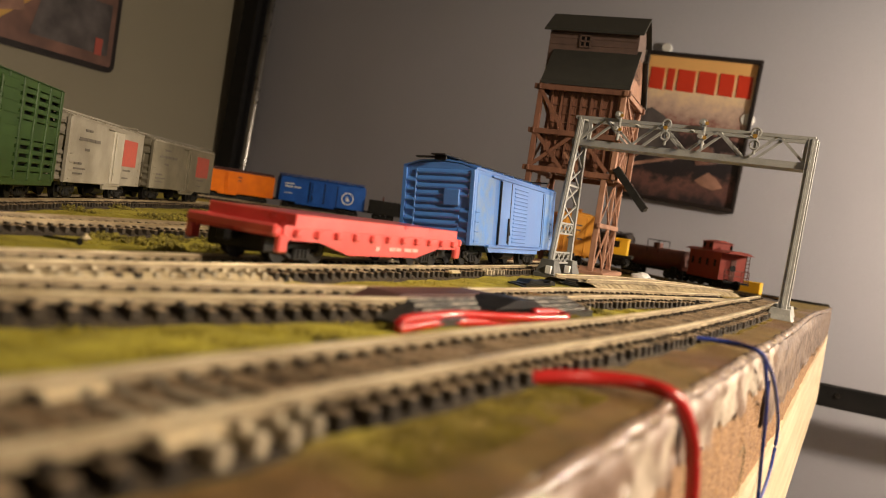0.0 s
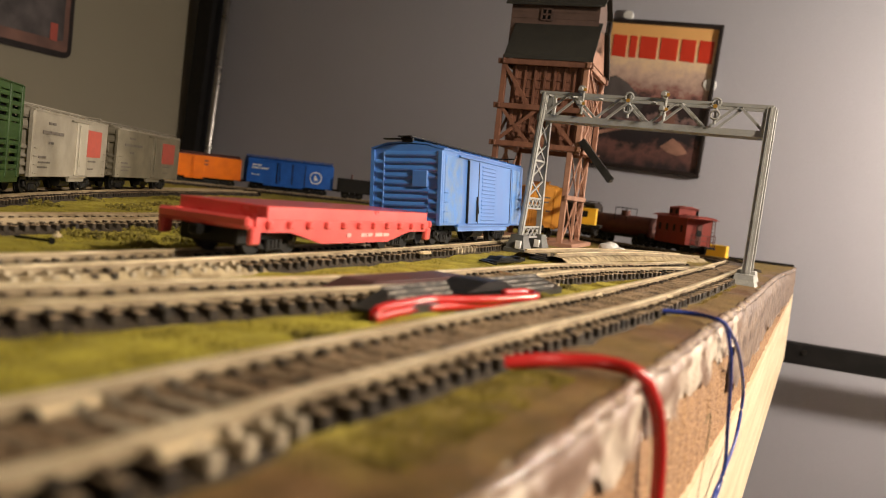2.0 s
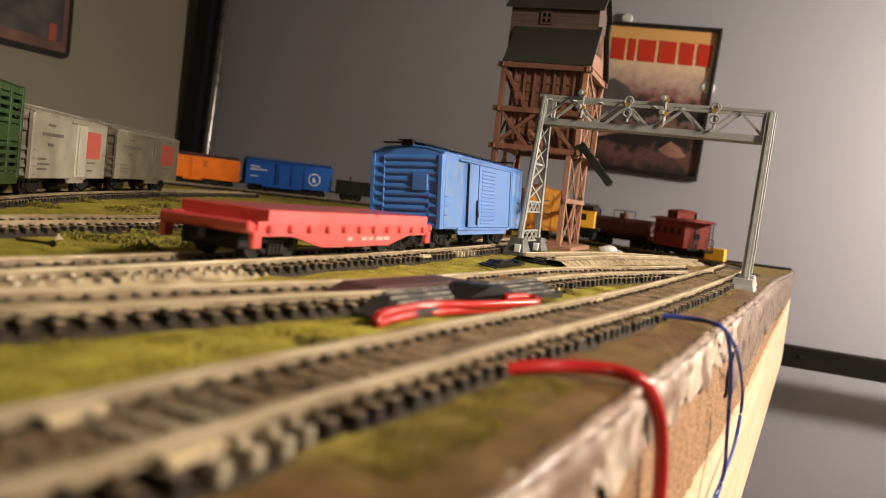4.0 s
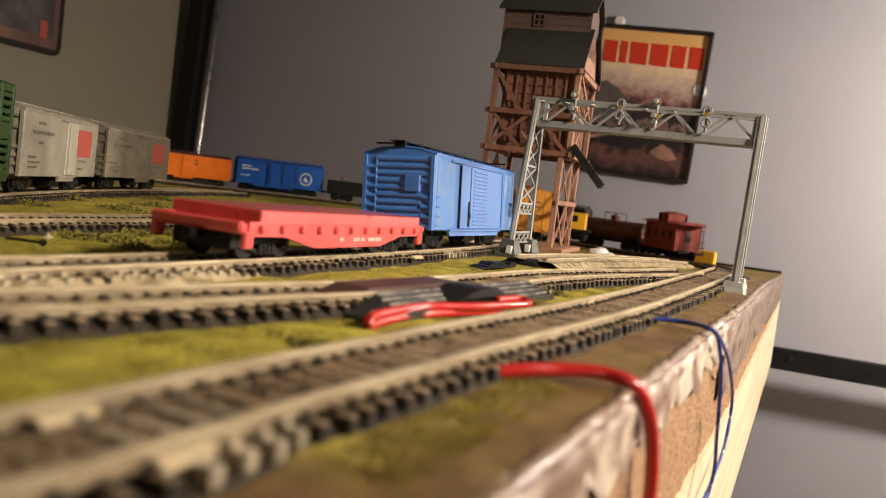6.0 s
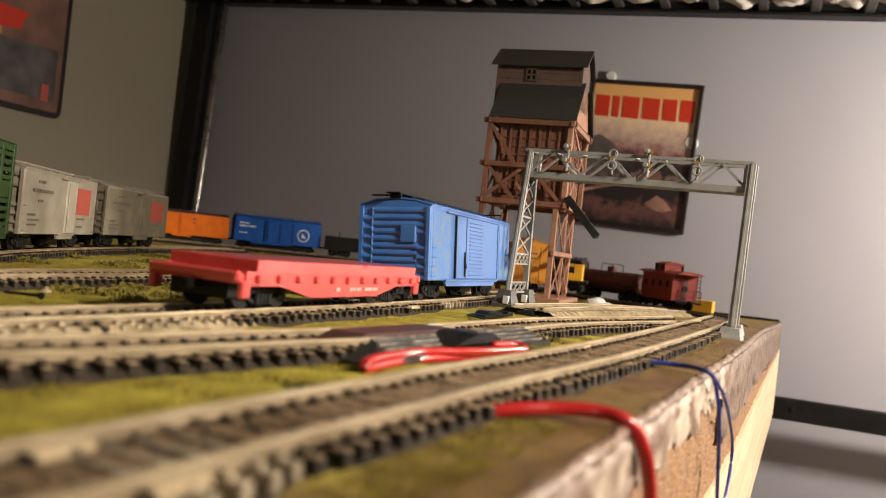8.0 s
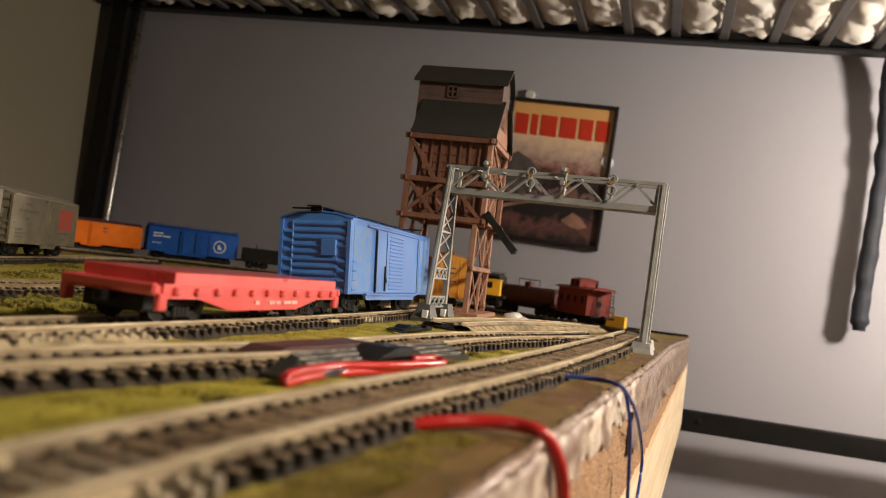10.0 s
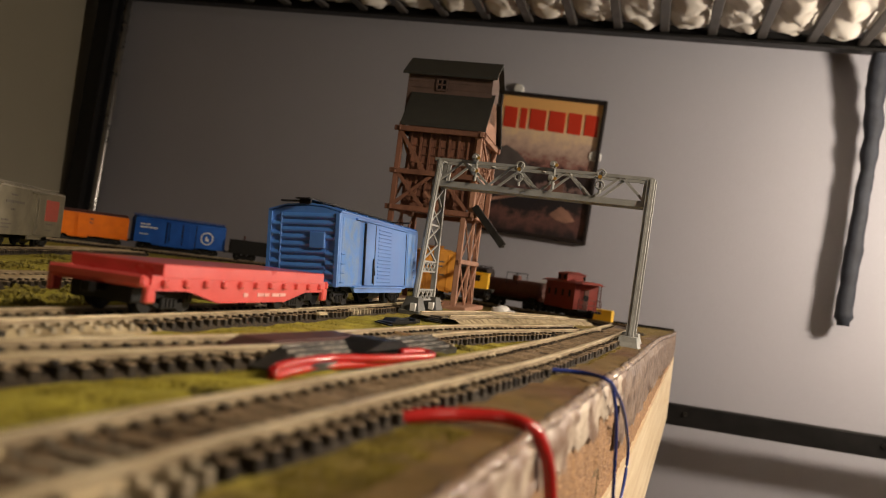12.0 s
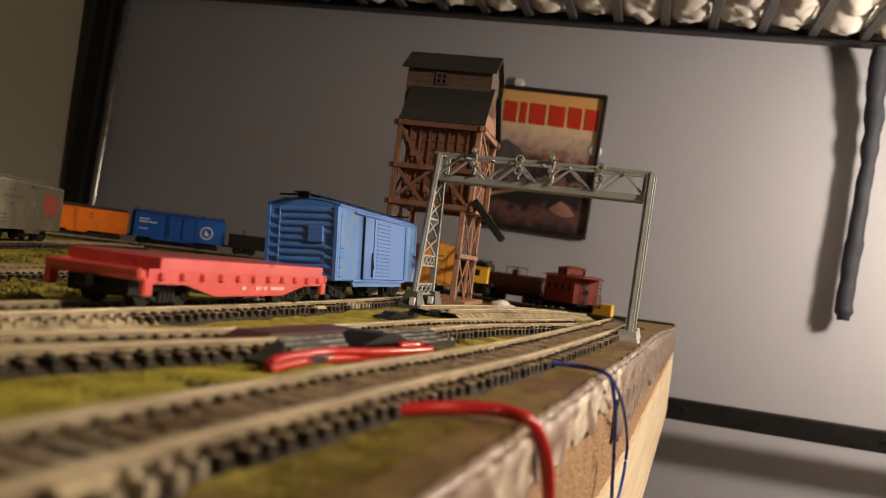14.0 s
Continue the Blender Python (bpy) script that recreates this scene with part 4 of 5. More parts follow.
def box_car(name, label, body, m, L=138, W=34, side=33, roof=None, door=None, style="ribbed", group="", walk_mat=None, marks=(), mark_mat=None, herald=None, door_y=0, scale=1.0, seams=False, wide=False):
    """A freight car with body, ends, doors, ladders and trucks. Local y runs along it, z from the rail top."""
    car = thing(name, label, "freight car", m @ Matrix.Diagonal((scale, scale, scale, 1)), group)
    h, w, z0 = L / 2, W / 2, 9.0
    z1 = z0 + side
    bm = B()
    prism(bm, [(-w, z0), (w, z0), (w, z1), (w * 0.55, z1 + 1.9), (0, z1 + 2.6), (-w * 0.55, z1 + 1.9), (-w, z1)], -h, h, "y")
    bmesh.ops.bevel(bm, geom=bm.edges[:], offset=0.35 * MM, segments=1, affect="EDGES")
    part("body", bm, body, car)
    rf = roof or body
    bm = B()
    prism(bm, [(-w - 0.3, z1 - 0.2), (-w * 0.55, z1 + 2.1), (0, z1 + 2.8), (w * 0.55, z1 + 2.1), (w + 0.3, z1 - 0.2), (w + 0.3, z1 + 0.6), (w * 0.55, z1 + 2.9), (0, z1 + 3.6), (-w * 0.55, z1 + 2.9), (-w - 0.3, z1 + 0.6)], -h - 0.15, h + 0.15, "y")
    for k in range(9):
        y = -h + 4 + (L - 8) * k / 8
        bar(bm, (-w - 0.4, y, z1 + 1.0), (0, y, z1 + 3.9), 1.2, 0.7)
        bar(bm, (0, y, z1 + 3.9), (w + 0.4, y, z1 + 1.0), 1.2, 0.7)
    part("roof", bm, rf, car)
    wm = walk_mat or rf
    low = 1.2 if style == "plain" else 0.0
    bm = B()
    for k in (-1, 0, 1):
        box(bm, k * 2.3 - 1.0, k * 2.3 + 1.0, -h - 3.5 + 3 * low, h + 3.5 - 3 * low, z1 + 5.0 - low, z1 + 5.6 - low)
    for k in range(10):
        y = -h + L * k / 9
        box(bm, -2.6, 2.6, y - 0.6, y + 0.6, z1 + 3.0, z1 + 5.0 - low)
    for s in (-1, 1):
        box(bm, 0 if s > 0 else -w * 0.8, w * 0.8 if s > 0 else 0, s * (h - 6) - 2, s * (h - 6) + 2, z1 + 4.6 - low, z1 + 5.2 - low)
    part("running_board", bm, wm, car, "dark roof walkway")
    for s in (-1, 1):
        # corrugated end
        bm = B()
        n = {"ribbed": 10, "plain": 6, "wooden": 0}[style]
        box(bm, -w + 1.5, w - 1.5, s * h - 0.2, s * h + 0.12, z0 + 0.5, z1 - 0.5)
        for e in (-1, 1):
            box(bm, e * (w - 1.0) - 0.8, e * (w - 1.0) + 0.8, s * h - 1.25, s * h + 1.25, z0, z1 - 0.5)
        ep = part("end_panel", bm, body, car)
        deep = 0.95 if style == "ribbed" else 1.8
        pitch = (side - 4.5) / max(n - 1, 1)
        for k in range(n):
            z = z0 + 2.6 + pitch * k
            # the upper ribs run on where the lower ones stop at the steps
            x1 = w - 2.6 if k > n * 0.55 else w - 6.4
            part("end_rib", prism(B(), [(s * h, z - pitch * 0.42), (s * (h + deep * 0.85), z - pitch * 0.34), (s * (h + deep), z - pitch * 0.12), (s * (h + deep * 0.6), z + pitch * 0.18), (s * h, z + pitch * 0.42)], -w + 6.8, x1, "x"), body, ep)
        if n:
            part("end_plate", box(B(), 3.2, 10.4, *sorted((s * h, s * (h + 1.5))), z0 + side * 0.50, z0 + side * 0.72, 0.3), body, ep)
        for x in (-8.5, 8.5) if style == "wooden" else ():
            part("end_batten", box(B(), x - 0.7, x + 0.7, *sorted((s * h, s * (h + 0.8))), z0 + 0.8, z1 - 1.0, 0.2), body, ep)
        for k in range(7 if n else 0):
            z = z0 + 1.0 + (side - 3.4) * k / 7
            for xa, xb in ((-w + 2.2, -w + 6.0), (w - 6.0, w - 2.2)):
                if xa < 0 or k < 4:
                    part("end_step", prism(B(), [(s * h, z + 2.4), (s * (h + 0.9), z + 1.1), (s * (h + 1.15), z + 0.6), (s * (h + 1.15), z), (s * h, z + 0.2)], xa, xb, "x"), body, ep)
        # upright bead beside the steps
        part("end_bead", box(B(), -w + 5.9, -w + 6.7, *sorted((s * h, s * (h + 0.9))), z0 + 0.8, z1 - 1.2, 0.2), body, ep)
        bm = B()
        for k in range(4):
            z = z0 + 2.0 + k * 4.2
            rod(bm, (w + 0.35, s * (h - 6.5), z), (w + 0.35, s * (h - 2), z), 0.28, n=6)
        part("grab_irons", bm, body, car)
        coupler(car, s * (h - 2), s)
        truck_parts(car, s * (h - 22))
        for e in (-1, 1):
            dw = L * (0.27 if wide else 0.16 if style == "ribbed" else 0.075)
            # a wide opening has two leaves: a plain one and a ribbed one
            t0, t1 = (1.38, 1.02) if wide else (2.0, 1.05)
            gaps = (-dw, -dw * 0.58, dw) if wide else (-dw - 0.5, 0.6, 2.0, dw + 0.5)
            r0, r1 = (-dw * 0.44, dw * 0.18) if wide else (3.6, dw * 0.56)
            lock = -dw * 0.66 if wide else -dw + 3
            if s > 0:
                bm = B()
                box(bm, e * w - 0.5, e * w + 0.9, door_y - dw, door_y + dw, z0 + 0.8, z1 - 1.8, 0.3)
                dr = part("door", bm, door or body, car)
                nb = 15 if style == "ribbed" else 0
                for gap in gaps:
                    yy = door_y + gap
                    if style == "ribbed":
                        part("door_gap", box(B(), e * w - 0.1 if e > 0 else e * w - 1.05, e * w + 1.05 if e > 0 else e * w + 0.1, yy - 0.38, yy + 0.38, z0 + 1.2, z1 - 2.4), BLACK_PLASTIC, dr, "dark gap")
                for k in range(nb):
                    z = z0 + 3 + (side - 7) * k / (nb - 1)
                    part("door_rib", box(B(), e * (w + 0.9) - 0.35, e * (w + 0.9) + 0.35, door_y + r0, door_y + r1, z - 0.45, z + 0.45, 0.2), door or body, dr)
                bm = B()
                rod(bm, (e * (w + 1.4), door_y + lock, z0 + 2), (e * (w + 1.4), door_y + lock, z0 + side * (0.42 if wide else 0.9)), 0.38, n=6)
                rod(bm, (e * (w + 1.4), door_y + lock + 2.5, z0 + 6), (e * (w + 1.4), door_y + lock, z0 + 12), 0.4, n=6)
                part("lock_bar", bm, BLACK_PLASTIC if style == "ribbed" else door or body, dr)
                bm = B()
                box(bm, e * w - 0.2, e * w + 1.3, door_y - dw * t0, door_y + dw * t1, z1 - 1.9, z1 - 0.9, 0.2)
                part("door_track", bm, body, car)
                part("door_track", box(B(), e * w - 1.1, e * w + 1.1, door_y - dw * t0, door_y + dw * t1, z0 - 0.6, z0 + 0.6, 0.2), body, car)
                part("sill_tab", prism(B(), [(door_y - dw * t0, z0 - 0.4), (door_y + dw * 0.95, z0 - 0.4), (door_y + dw * 0.9, z0 - 2.6), (door_y - dw * (t0 - 0.08), z0 - 2.6)], *sorted((e * (w - 0.9), e * (w + 0.3))), "x"), body, car)
    for k in range(11 if seams else 0):
        y = -h + 8 + (L - 16) * k / 10
        for e in (-1, 1):
            if abs(y - door_y) > L * 0.1:
                part("side_seam", box(B(), e * w - 0.22, e * w + 0.22, y - 0.35, y + 0.35, z0 + 0.6, z1 - 1.2), body, car)
    bm = B()
    box(bm, -4.5, 4.5, -h + 6, h - 6, z0 - 3.2, z0 + 0.2)
    box(bm, -12, -6, -14, 6, z0 - 5.0, z0)
    # added black block darkens the gap where the wall shows below far cars
    if group == "far cars":
        box(bm, -8, 8, -h + 5, h - 5, z0 - 8.4, z0 - 3.0)
    rod(bm, (9, -6, z0 - 3), (9, 12, z0 - 3), 3.0, n=12)
    part("underframe", bm, BLACK_PLASTIC, car)
    if marks:
        bars_of(car, marks, w + 0.25, mark_mat or WHITE_MARK)
    if herald:
        hy, hz, hw, hh, hm, rnd = herald
        bm = B()
        if rnd:
            rod(bm, (w - 0.1, hy, hz), (w + 0.3, hy, hz), hw / 2, n=28)
        else:
            box(bm, w - 0.1, w + 0.3, hy - hw / 2, hy + hw / 2, hz - hh / 2, hz + hh / 2)
        hp = part("herald", bm, hm, car, "plain painted emblem")
        if rnd:
            bm = B()
            rod(bm, (w + 0.2, hy, hz), (w + 0.45, hy, hz), hw / 2 - 1.6, n=28)
            part("herald_field", bm, body, hp)
            bm = B()
            prism(bm, [(hy - 2.4, hz - 3.6), (hy + 3.0, hz - 3.6), (hy + 2.2, hz - 0.6), (hy + 0.4, hz + 0.8), (hy - 0.2, hz + 3.2), (hy - 2.0, hz + 3.0), (hy - 2.8, hz)], w + 0.4, w + 0.65, "x")
            part("herald_shape", bm, WHITE_MARK, hp)
    return car


def on_track(path, y, dz=0.0, lean=0.0, back=False):
    """A pose on the centre line at that y, facing along it."""
    f = drape(smooth_path([(a, b, 0) for a, b in path], 4.0))
    i = min(range(len(f)), key=lambda k: abs(f[k].y - y))
    a, b = f[max(i - 12, 0)], f[min(i + 12, len(f) - 1)]
    ang = math.degrees(math.atan2(-(b.x - a.x), b.y - a.y))
    return pose(f[i].x * MM, f[i].y * MM, (f[i].z + RAIL_TOP + dz) * MM, 0, lean, ang + (180 if back else 0))


def build_blue_boxcar():
    car = box_car("blue_boxcar", "light blue plastic boxcar with dark roof walkway, leaning slightly", BLUE_PLASTIC, pose(-0.1495, 0.411, RAIL_TOP * MM - 0.0005, 0, -4.5, 1.1), L=134, W=34, side=33, walk_mat=BLACK_PLASTIC, group="blue cars", door_y=3, wide=True)
    for y0, y1 in ((-64, -40), (46, 62)):
        part("worn_patch", box(B(), 16.8, 17.12, y0, y1, 10, 40), BLUE_DUSTY, car, "scuffed grey patch on the side")


build_blue_boxcar()


def build_flatcar():
    car = thing("red_flatcar", "bright red plastic flatcar with black trucks and stake pockets", "freight car", pose(-0.1474, 0.266, RAIL_TOP * MM, 0, 0, -1.0))
    L, W = 128, 31
    h, w = L / 2, W / 2
    bm = B()
    box(bm, -w + 0.6, w - 0.6, -h, h, 8.2, 11.2, 0.4)
    part("deck", bm, RED_PLASTIC, car, "red deck")
    bm = B()
    box(bm, -w - 0.1, w + 0.12, -h + 8, h - 5, 11.0, 15.2, 0.3)
    part("raised_floor", bm, RED_PLASTIC, car, "raised red floor block")
    for s in (-1, 1):
        bm = B()
        x0, x1 = sorted((s * (w - 1.2), s * w))
        prism(bm, [(-h + 3, 11.8), (h - 3, 11.8), (h - 3, 7.6), (h - 22, 7.4), (h - 40, 3.8), (-h + 40, 3.8), (-h + 22, 7.4), (-h + 3, 7.6)], x0, x1, "x")
        part("side_sill", bm, RED_PLASTIC, car, "fish-bellied red side sill")
        for k in range(11):
            y = -h + 9 + (L - 18) * k / 10
            bm = B()
            box(bm, s * w - 0.4, s * w + 1.3, y - 1.3, y + 1.3, 8.6, 10.9, 0.4)
            part("stake_pocket", bm, RED_PLASTIC, car)
        for e in (-1, 1):
            bm = B()
            y0 = e * (h - 3)
            box(bm, s * w - 1.5, s * w + 0.6, y0 - 2.2, y0 + 2.2, 4.0, 9.0, 0.5)
            part("corner_step", bm, RED_PLASTIC, car)
    for e in (-1, 1):
        bm = B()
        box(bm, -w, w, e * h - 1.4, e * h + 1.4, 8.7, 11.9, 0.7)
        part("end_sill", bm, RED_PLASTIC, car, "rounded red end sill")
        truck_parts(car, e * (h - 21))
        coupler(car, e * (h - 5), e, -2.6)
        part("end_frame", box(B(), -10, 10, e * (h - 6) - 4, e * (h - 6) + 4, 3.2, 8.4, 0.6), BLACK_PLASTIC, car, "black end frame")
        bm = B()
        rod(bm, (w - 4, e * (h - 16), 9), (w - 4, e * (h - 16), 10.8), 1, n=8)
        part("brake_post", bm, BLACK_PLASTIC, car)
    bm = B()
    box(bm, -4, 4, -h + 8, h - 8, 5.2, 8.3)
    box(bm, 5, 11, -8, 8, 4.4, 8.0, 0.6)
    rod(bm, (8, 14, 5.5), (8, 26, 5.5), 2.4, n=12)
    part("underframe", bm, BLACK_PLASTIC, car)
    bars_of(car, [(-8, 5.8, 3.6, 1.3), (2, 5.9, 9.5, 1.2), (13, 5.9, 12, 1.2)], w + 0.15, FADED_MARK)


build_flatcar()

SILVER_MARKS = [(-46, 36, 12, 1.3), (-54, 31, 34, 1.7), (-44, 26, 8, 1.3), (-58, 18.5, 12, 1.2), (-58, 16, 18, 0.9), (-58, 13.5, 14, 0.9), (28, 18, 16, 1.0), (28, 13.5, 12, 0.8)]
box_car("silver_reefer", "silver refrigerator car with a red square emblem", SILVER, pose(-0.386, 0.368, RAIL_TOP * MM, 0, 0, 28.7), L=134, W=33, door=CAR_DOOR, door_y=12, marks=SILVER_MARKS, mark_mat=BLACK_MARK, herald=(39, 29, 29, 16, RED_MARK, False), group="silver cars", style="plain")
box_car("silver_reefer", "dull silver refrigerator car with a red square emblem", SILVER_DUSTY, pose(-0.458, 0.517, RAIL_TOP * MM, 0, 0, 21.3), L=132, W=33, roof=SILVER, door_y=12, marks=SILVER_MARKS, mark_mat=BLACK_MARK, herald=(39, 29, 29, 16, RED_MARK, False), group="silver cars", style="plain")


def build_stock_car():
    car = thing("green_stock_car", "green two-deck slatted stock car", "freight car", pose(-0.306, 0.2325, RAIL_TOP * MM, 0, 0, 32))
    L, W, z0, z1 = 136, 34, 9, 51
    h, w = L / 2, W / 2
    part("inner_core", box(B(), -w + 2.5, w - 2.5, -h + 2, h - 2, z0, z1 - 1), BLACK_PLASTIC, car, "dark interior")
    for s in (-1, 1):
        for k in range(9):
            y = -h + 1.5 + (L - 3) * k / 8
            part("side_post", box(B(), s * w - 1.2, s * w + 0.6, y - 1.7, y + 1.7, z0, z1, 0.3), GREEN, car)
        for k in range(12):
            z = z0 + 1.3 + 39.4 * k / 11
            hgt = 1.05 if k not in (0, 5, 6, 11) else 2.0
            part("side_slat", box(B(), s * w - 1.0, s * w + 0.1, -h, h, z - hgt, z + hgt, 0.2), GREEN, car)
        bm = B()
        box(bm, s * w - 0.6, s * w + 1.1, -10, 10, z0 + 1, z1 - 2, 0.3)
        dr = part("door", bm, GREEN, car)
        for k in range(8):
            part("door_slat", box(B(), s * (w + 1.0) - 0.4, s * (w + 1.0) + 0.4, -9, 9, z0 + 3 + k * 4.7, z0 + 4.8 + k * 4.7), GREEN, dr)
        for k in range(10):
            part("end_slat", box(B(), -w, w, s * h - 0.6, s * h + 0.4, z0 + k * 4.2, z0 + 2.9 + k * 4.2), GREEN, car)
        for x in (-w + 1, 0, w - 1):
            part("end_post", box(B(), x - 1.2, x + 1.2, s * h - 0.4, s * h + 1.0, z0, z1), GREEN, car)
        truck_parts(car, s * (h - 22))
        coupler(car, s * (h - 2), s)
    bm = B()
    prism(bm, [(-w - 0.8, z1), (w + 0.8, z1), (w * 0.5, z1 + 2.6), (0, z1 + 3.4), (-w * 0.5, z1 + 2.6)], -h - 1, h + 1, "y")
    part("roof", bm, GREEN, car)
    part("floor_sill", box(B(), -w, w, -h, h, z0 - 2.2, z0, 0.3), GREEN, car)


build_stock_car()
box_car("orange_reefer", "orange refrigerator car with a brown roof", ORANGE, on_track(BACKLOOP, 897), L=128, roof=OXIDE, marks=[(-8, 33, 24, 2.0), (-6, 28, 22, 1.8)], mark_mat=OXIDE, group="far cars", style="plain", scale=0.84, seams=True)
box_car("deep_blue_boxcar", "deep blue boxcar with a white round emblem", DEEP_BLUE, on_track(BACKLOOP, 979), L=122, marks=[(-56, 33, 14, 1.8), (-56, 29, 24, 1.8), (-56, 20, 12, 1.2)], herald=(36, 24, 18, 18, WHITE_MARK, True), group="far cars", scale=0.92)


def build_gondola():
    car = thing("dark_gondola", "black open gondola car at the back of the layout", "freight car", pose(-0.494, 1.048, (RAIL_TOP - 0.6) * MM, 0, 0, -62))
    h, w = 62, 17
    bm = B()
    box(bm, -w, w, -h, h, 8, 10)
    for s in (-1, 1):
        box(bm, s * w - 1, s * w + 0.4, -h, h, 8, 27, 0.3)
        for k in range(10):
            y = -h + 3 + (2 * h - 6) * k / 9
            box(bm, s * w - 0.2, s * w + 1.2, y - 1, y + 1, 8, 26.5)
        box(bm, -w, w, s * h - 1, s * h + 0.4, 8, 27, 0.3)
    part("body", bm, BLACK_PLASTIC, car)
    for s in (-1, 1):
        truck_parts(car, s * 42)
        coupler(car, s * 60, s)
    bm = B()
    for x in (-10, 0, 10):
        rod(bm, (x, -44, 27), (x, -44, 33), 1.2, n=8)
    rod(bm, (-10, -44, 32), (10, -44, 32), 1.2, n=8)
    part("load_frame", bm, OXIDE, car, "small red railing load")


build_gondola()
amber = box_car("amber_boxcar", "amber wooden boxcar standing under the coaling tower", AMBER, on_track(THIRD, 745), L=136, W=33, side=32, marks=[(-54, 30, 9, 1.6), (-54, 25, 14, 1.6), (-54, 18, 9, 1.0), (18, 26, 12, 1.2), (18, 22, 9, 1.0)], mark_mat=BLACK_MARK, group="amber cars", style="wooden", seams=True)
for x0, x1, z in ((-5, 5, 33), (-3, 4, 29), (-6, 0, 22), (2, 6, 22)):
    part("end_lettering", box(B(), x0, x1, -68.35, -67.9, z, z + 1.3), BLACK_MARK, amber, "dark printed bar")


def build_yellow_car():
    car = thing("yellow_work_car", "small yellow work car on black trucks", "freight car", pose(-0.168, 0.838, (RAIL_TOP - 4.0) * MM, 0, 0, 8))
    bm = B()
    box(bm, -14, 14, -26, 26, 9, 12, 0.4)
    part("frame", bm, BLACK_PLASTIC, car)
    bm = B()
    box(bm, -9, 9, -24, 6, 9.5, 27, 0.6)
    box(bm, -9.6, 9.6, -25, 7, 26.5, 28, 0.4)
    part("cab", bm, YELLOW, car, "yellow cab")
    part("window", box(B(), -5, 1, -24.6, -23.8, 19, 25), BLACK_PLASTIC, car)
    part("hood", box(B(), -8, 8, 6, 18, 12, 19, 0.8), BLACK_PLASTIC, car)
    truck_parts(car, -15)
    truck_parts(car, 15)


build_yellow_car()


def build_caboose(m):
    car = thing("red_caboose", "weathered red plastic caboose with a cupola", "freight car", m)
    h, w, z0, z1 = 44, 16.5, 9, 40
    bm = B()
    box(bm, -w, w, -h + 10, h - 10, z0, z1, 0.3)
    part("body", bm, CABOOSE_RED, car)
    bm = B()
    prism(bm, [(-w - 1.2, z1), (w + 1.2, z1), (w * 0.6, z1 + 2.6), (0, z1 + 3.6), (-w * 0.6, z1 + 2.6)], -h - 2, h + 2, "y")
    part("roof", bm, CABOOSE_RED, car)
    bm = B()
    box(bm, -w + 3.5, w - 3.5, -8, 14, z1 + 1.5, z1 + 11, 0.4)
    prism(bm, [(-w + 2, z1 + 11), (w - 2, z1 + 11), (0, z1 + 13.6)], -9.5, 15.5, "y")
    cup = part("cupola", bm, CABOOSE_RED, car)
    for s in (-1, 1):
        for y in (-3, 9):
            part("cupola_window", box(B(), s * (w - 3.5) - 0.25, s * (w - 3.5) + 0.25, y - 2.4, y + 2.4, z1 + 4, z1 + 9), BLACK_PLASTIC, cup)
        for y in (-24, -8, 8, 24):
            bm = B()
            box(bm, s * w - 0.2, s * w + 0.5, y - 3.2, y + 3.2, z0 + 13.5, z0 + 23.5, 0.2)
            f = part("window", bm, CABOOSE_RED, car)
            part("pane", box(B(), s * (w + 0.4) - 0.2, s * (w + 0.4) + 0.25, y - 2.3, y + 2.3, z0 + 14.5, z0 + 22.5), BLACK_PLASTIC, f)
        bm = B()
        box(bm, -w, w, s * (h - 10) - (0 if s > 0 else 11), s * (h - 10) + (11 if s > 0 else 0), z0 - 1.5, z0 + 0.8, 0.3)
        part("platform", bm, BLACK_PLASTIC, car)
        bm = B()
        for x in (-w + 1, -6, 6, w - 1):
            rod(bm, (x, s * h, z0), (x, s * h, z0 + 13), 0.45, n=6)
        rod(bm, (-w + 1, s * h, z0 + 13), (w - 1, s * h, z0 + 13), 0.45, n=6)
        rod(bm, (-w + 1, s * h, z0 + 7), (w - 1, s * h, z0 + 7), 0.45, n=6)
        for x in (9, 13):
            rod(bm, (x, s * (h + 0.6), z0), (x, s * (h + 0.6), z1 + 3), 0.45, n=6)
        for k in range(8):
            rod(bm, (9, s * (h + 0.6), z0 + 2 + k * 4), (13, s * (h + 0.6), z0 + 2 + k * 4), 0.4, n=6)
        part("end_railing", bm, OXIDE, car)
        bm = B()
        rod(bm, (-7, s * (h + 0.8), z0 + 15), (-7, s * (h + 1.8), z0 + 15), 3.6, n=16)
        part("brake_wheel", bm, BLACK_PLASTIC, car)
        part("end_door", box(B(), -3.5, 3.5, s * (h - 10) - 0.4, s * (h - 10) + 0.4, z0 + 1, z0 + 25, 0.2), OXIDE, car)
        truck_parts(car, s * (h - 18))
        coupler(car, s * (h - 1), s)
    bm = B()
    rod(bm, (6, -16, z1 + 2), (6, -16, z1 + 9), 1.4, n=10)
    part("stove_pipe", bm, BLACK_PLASTIC, car)
    box(bm := B(), -4, 4, -h + 8, h - 8, z0 - 4, z0 - 1)
    part("underframe", bm, BLACK_PLASTIC, car)


build_caboose(on_track(MAIN, 945) @ Matrix.Diagonal((0.92, 0.92, 0.92, 1)))


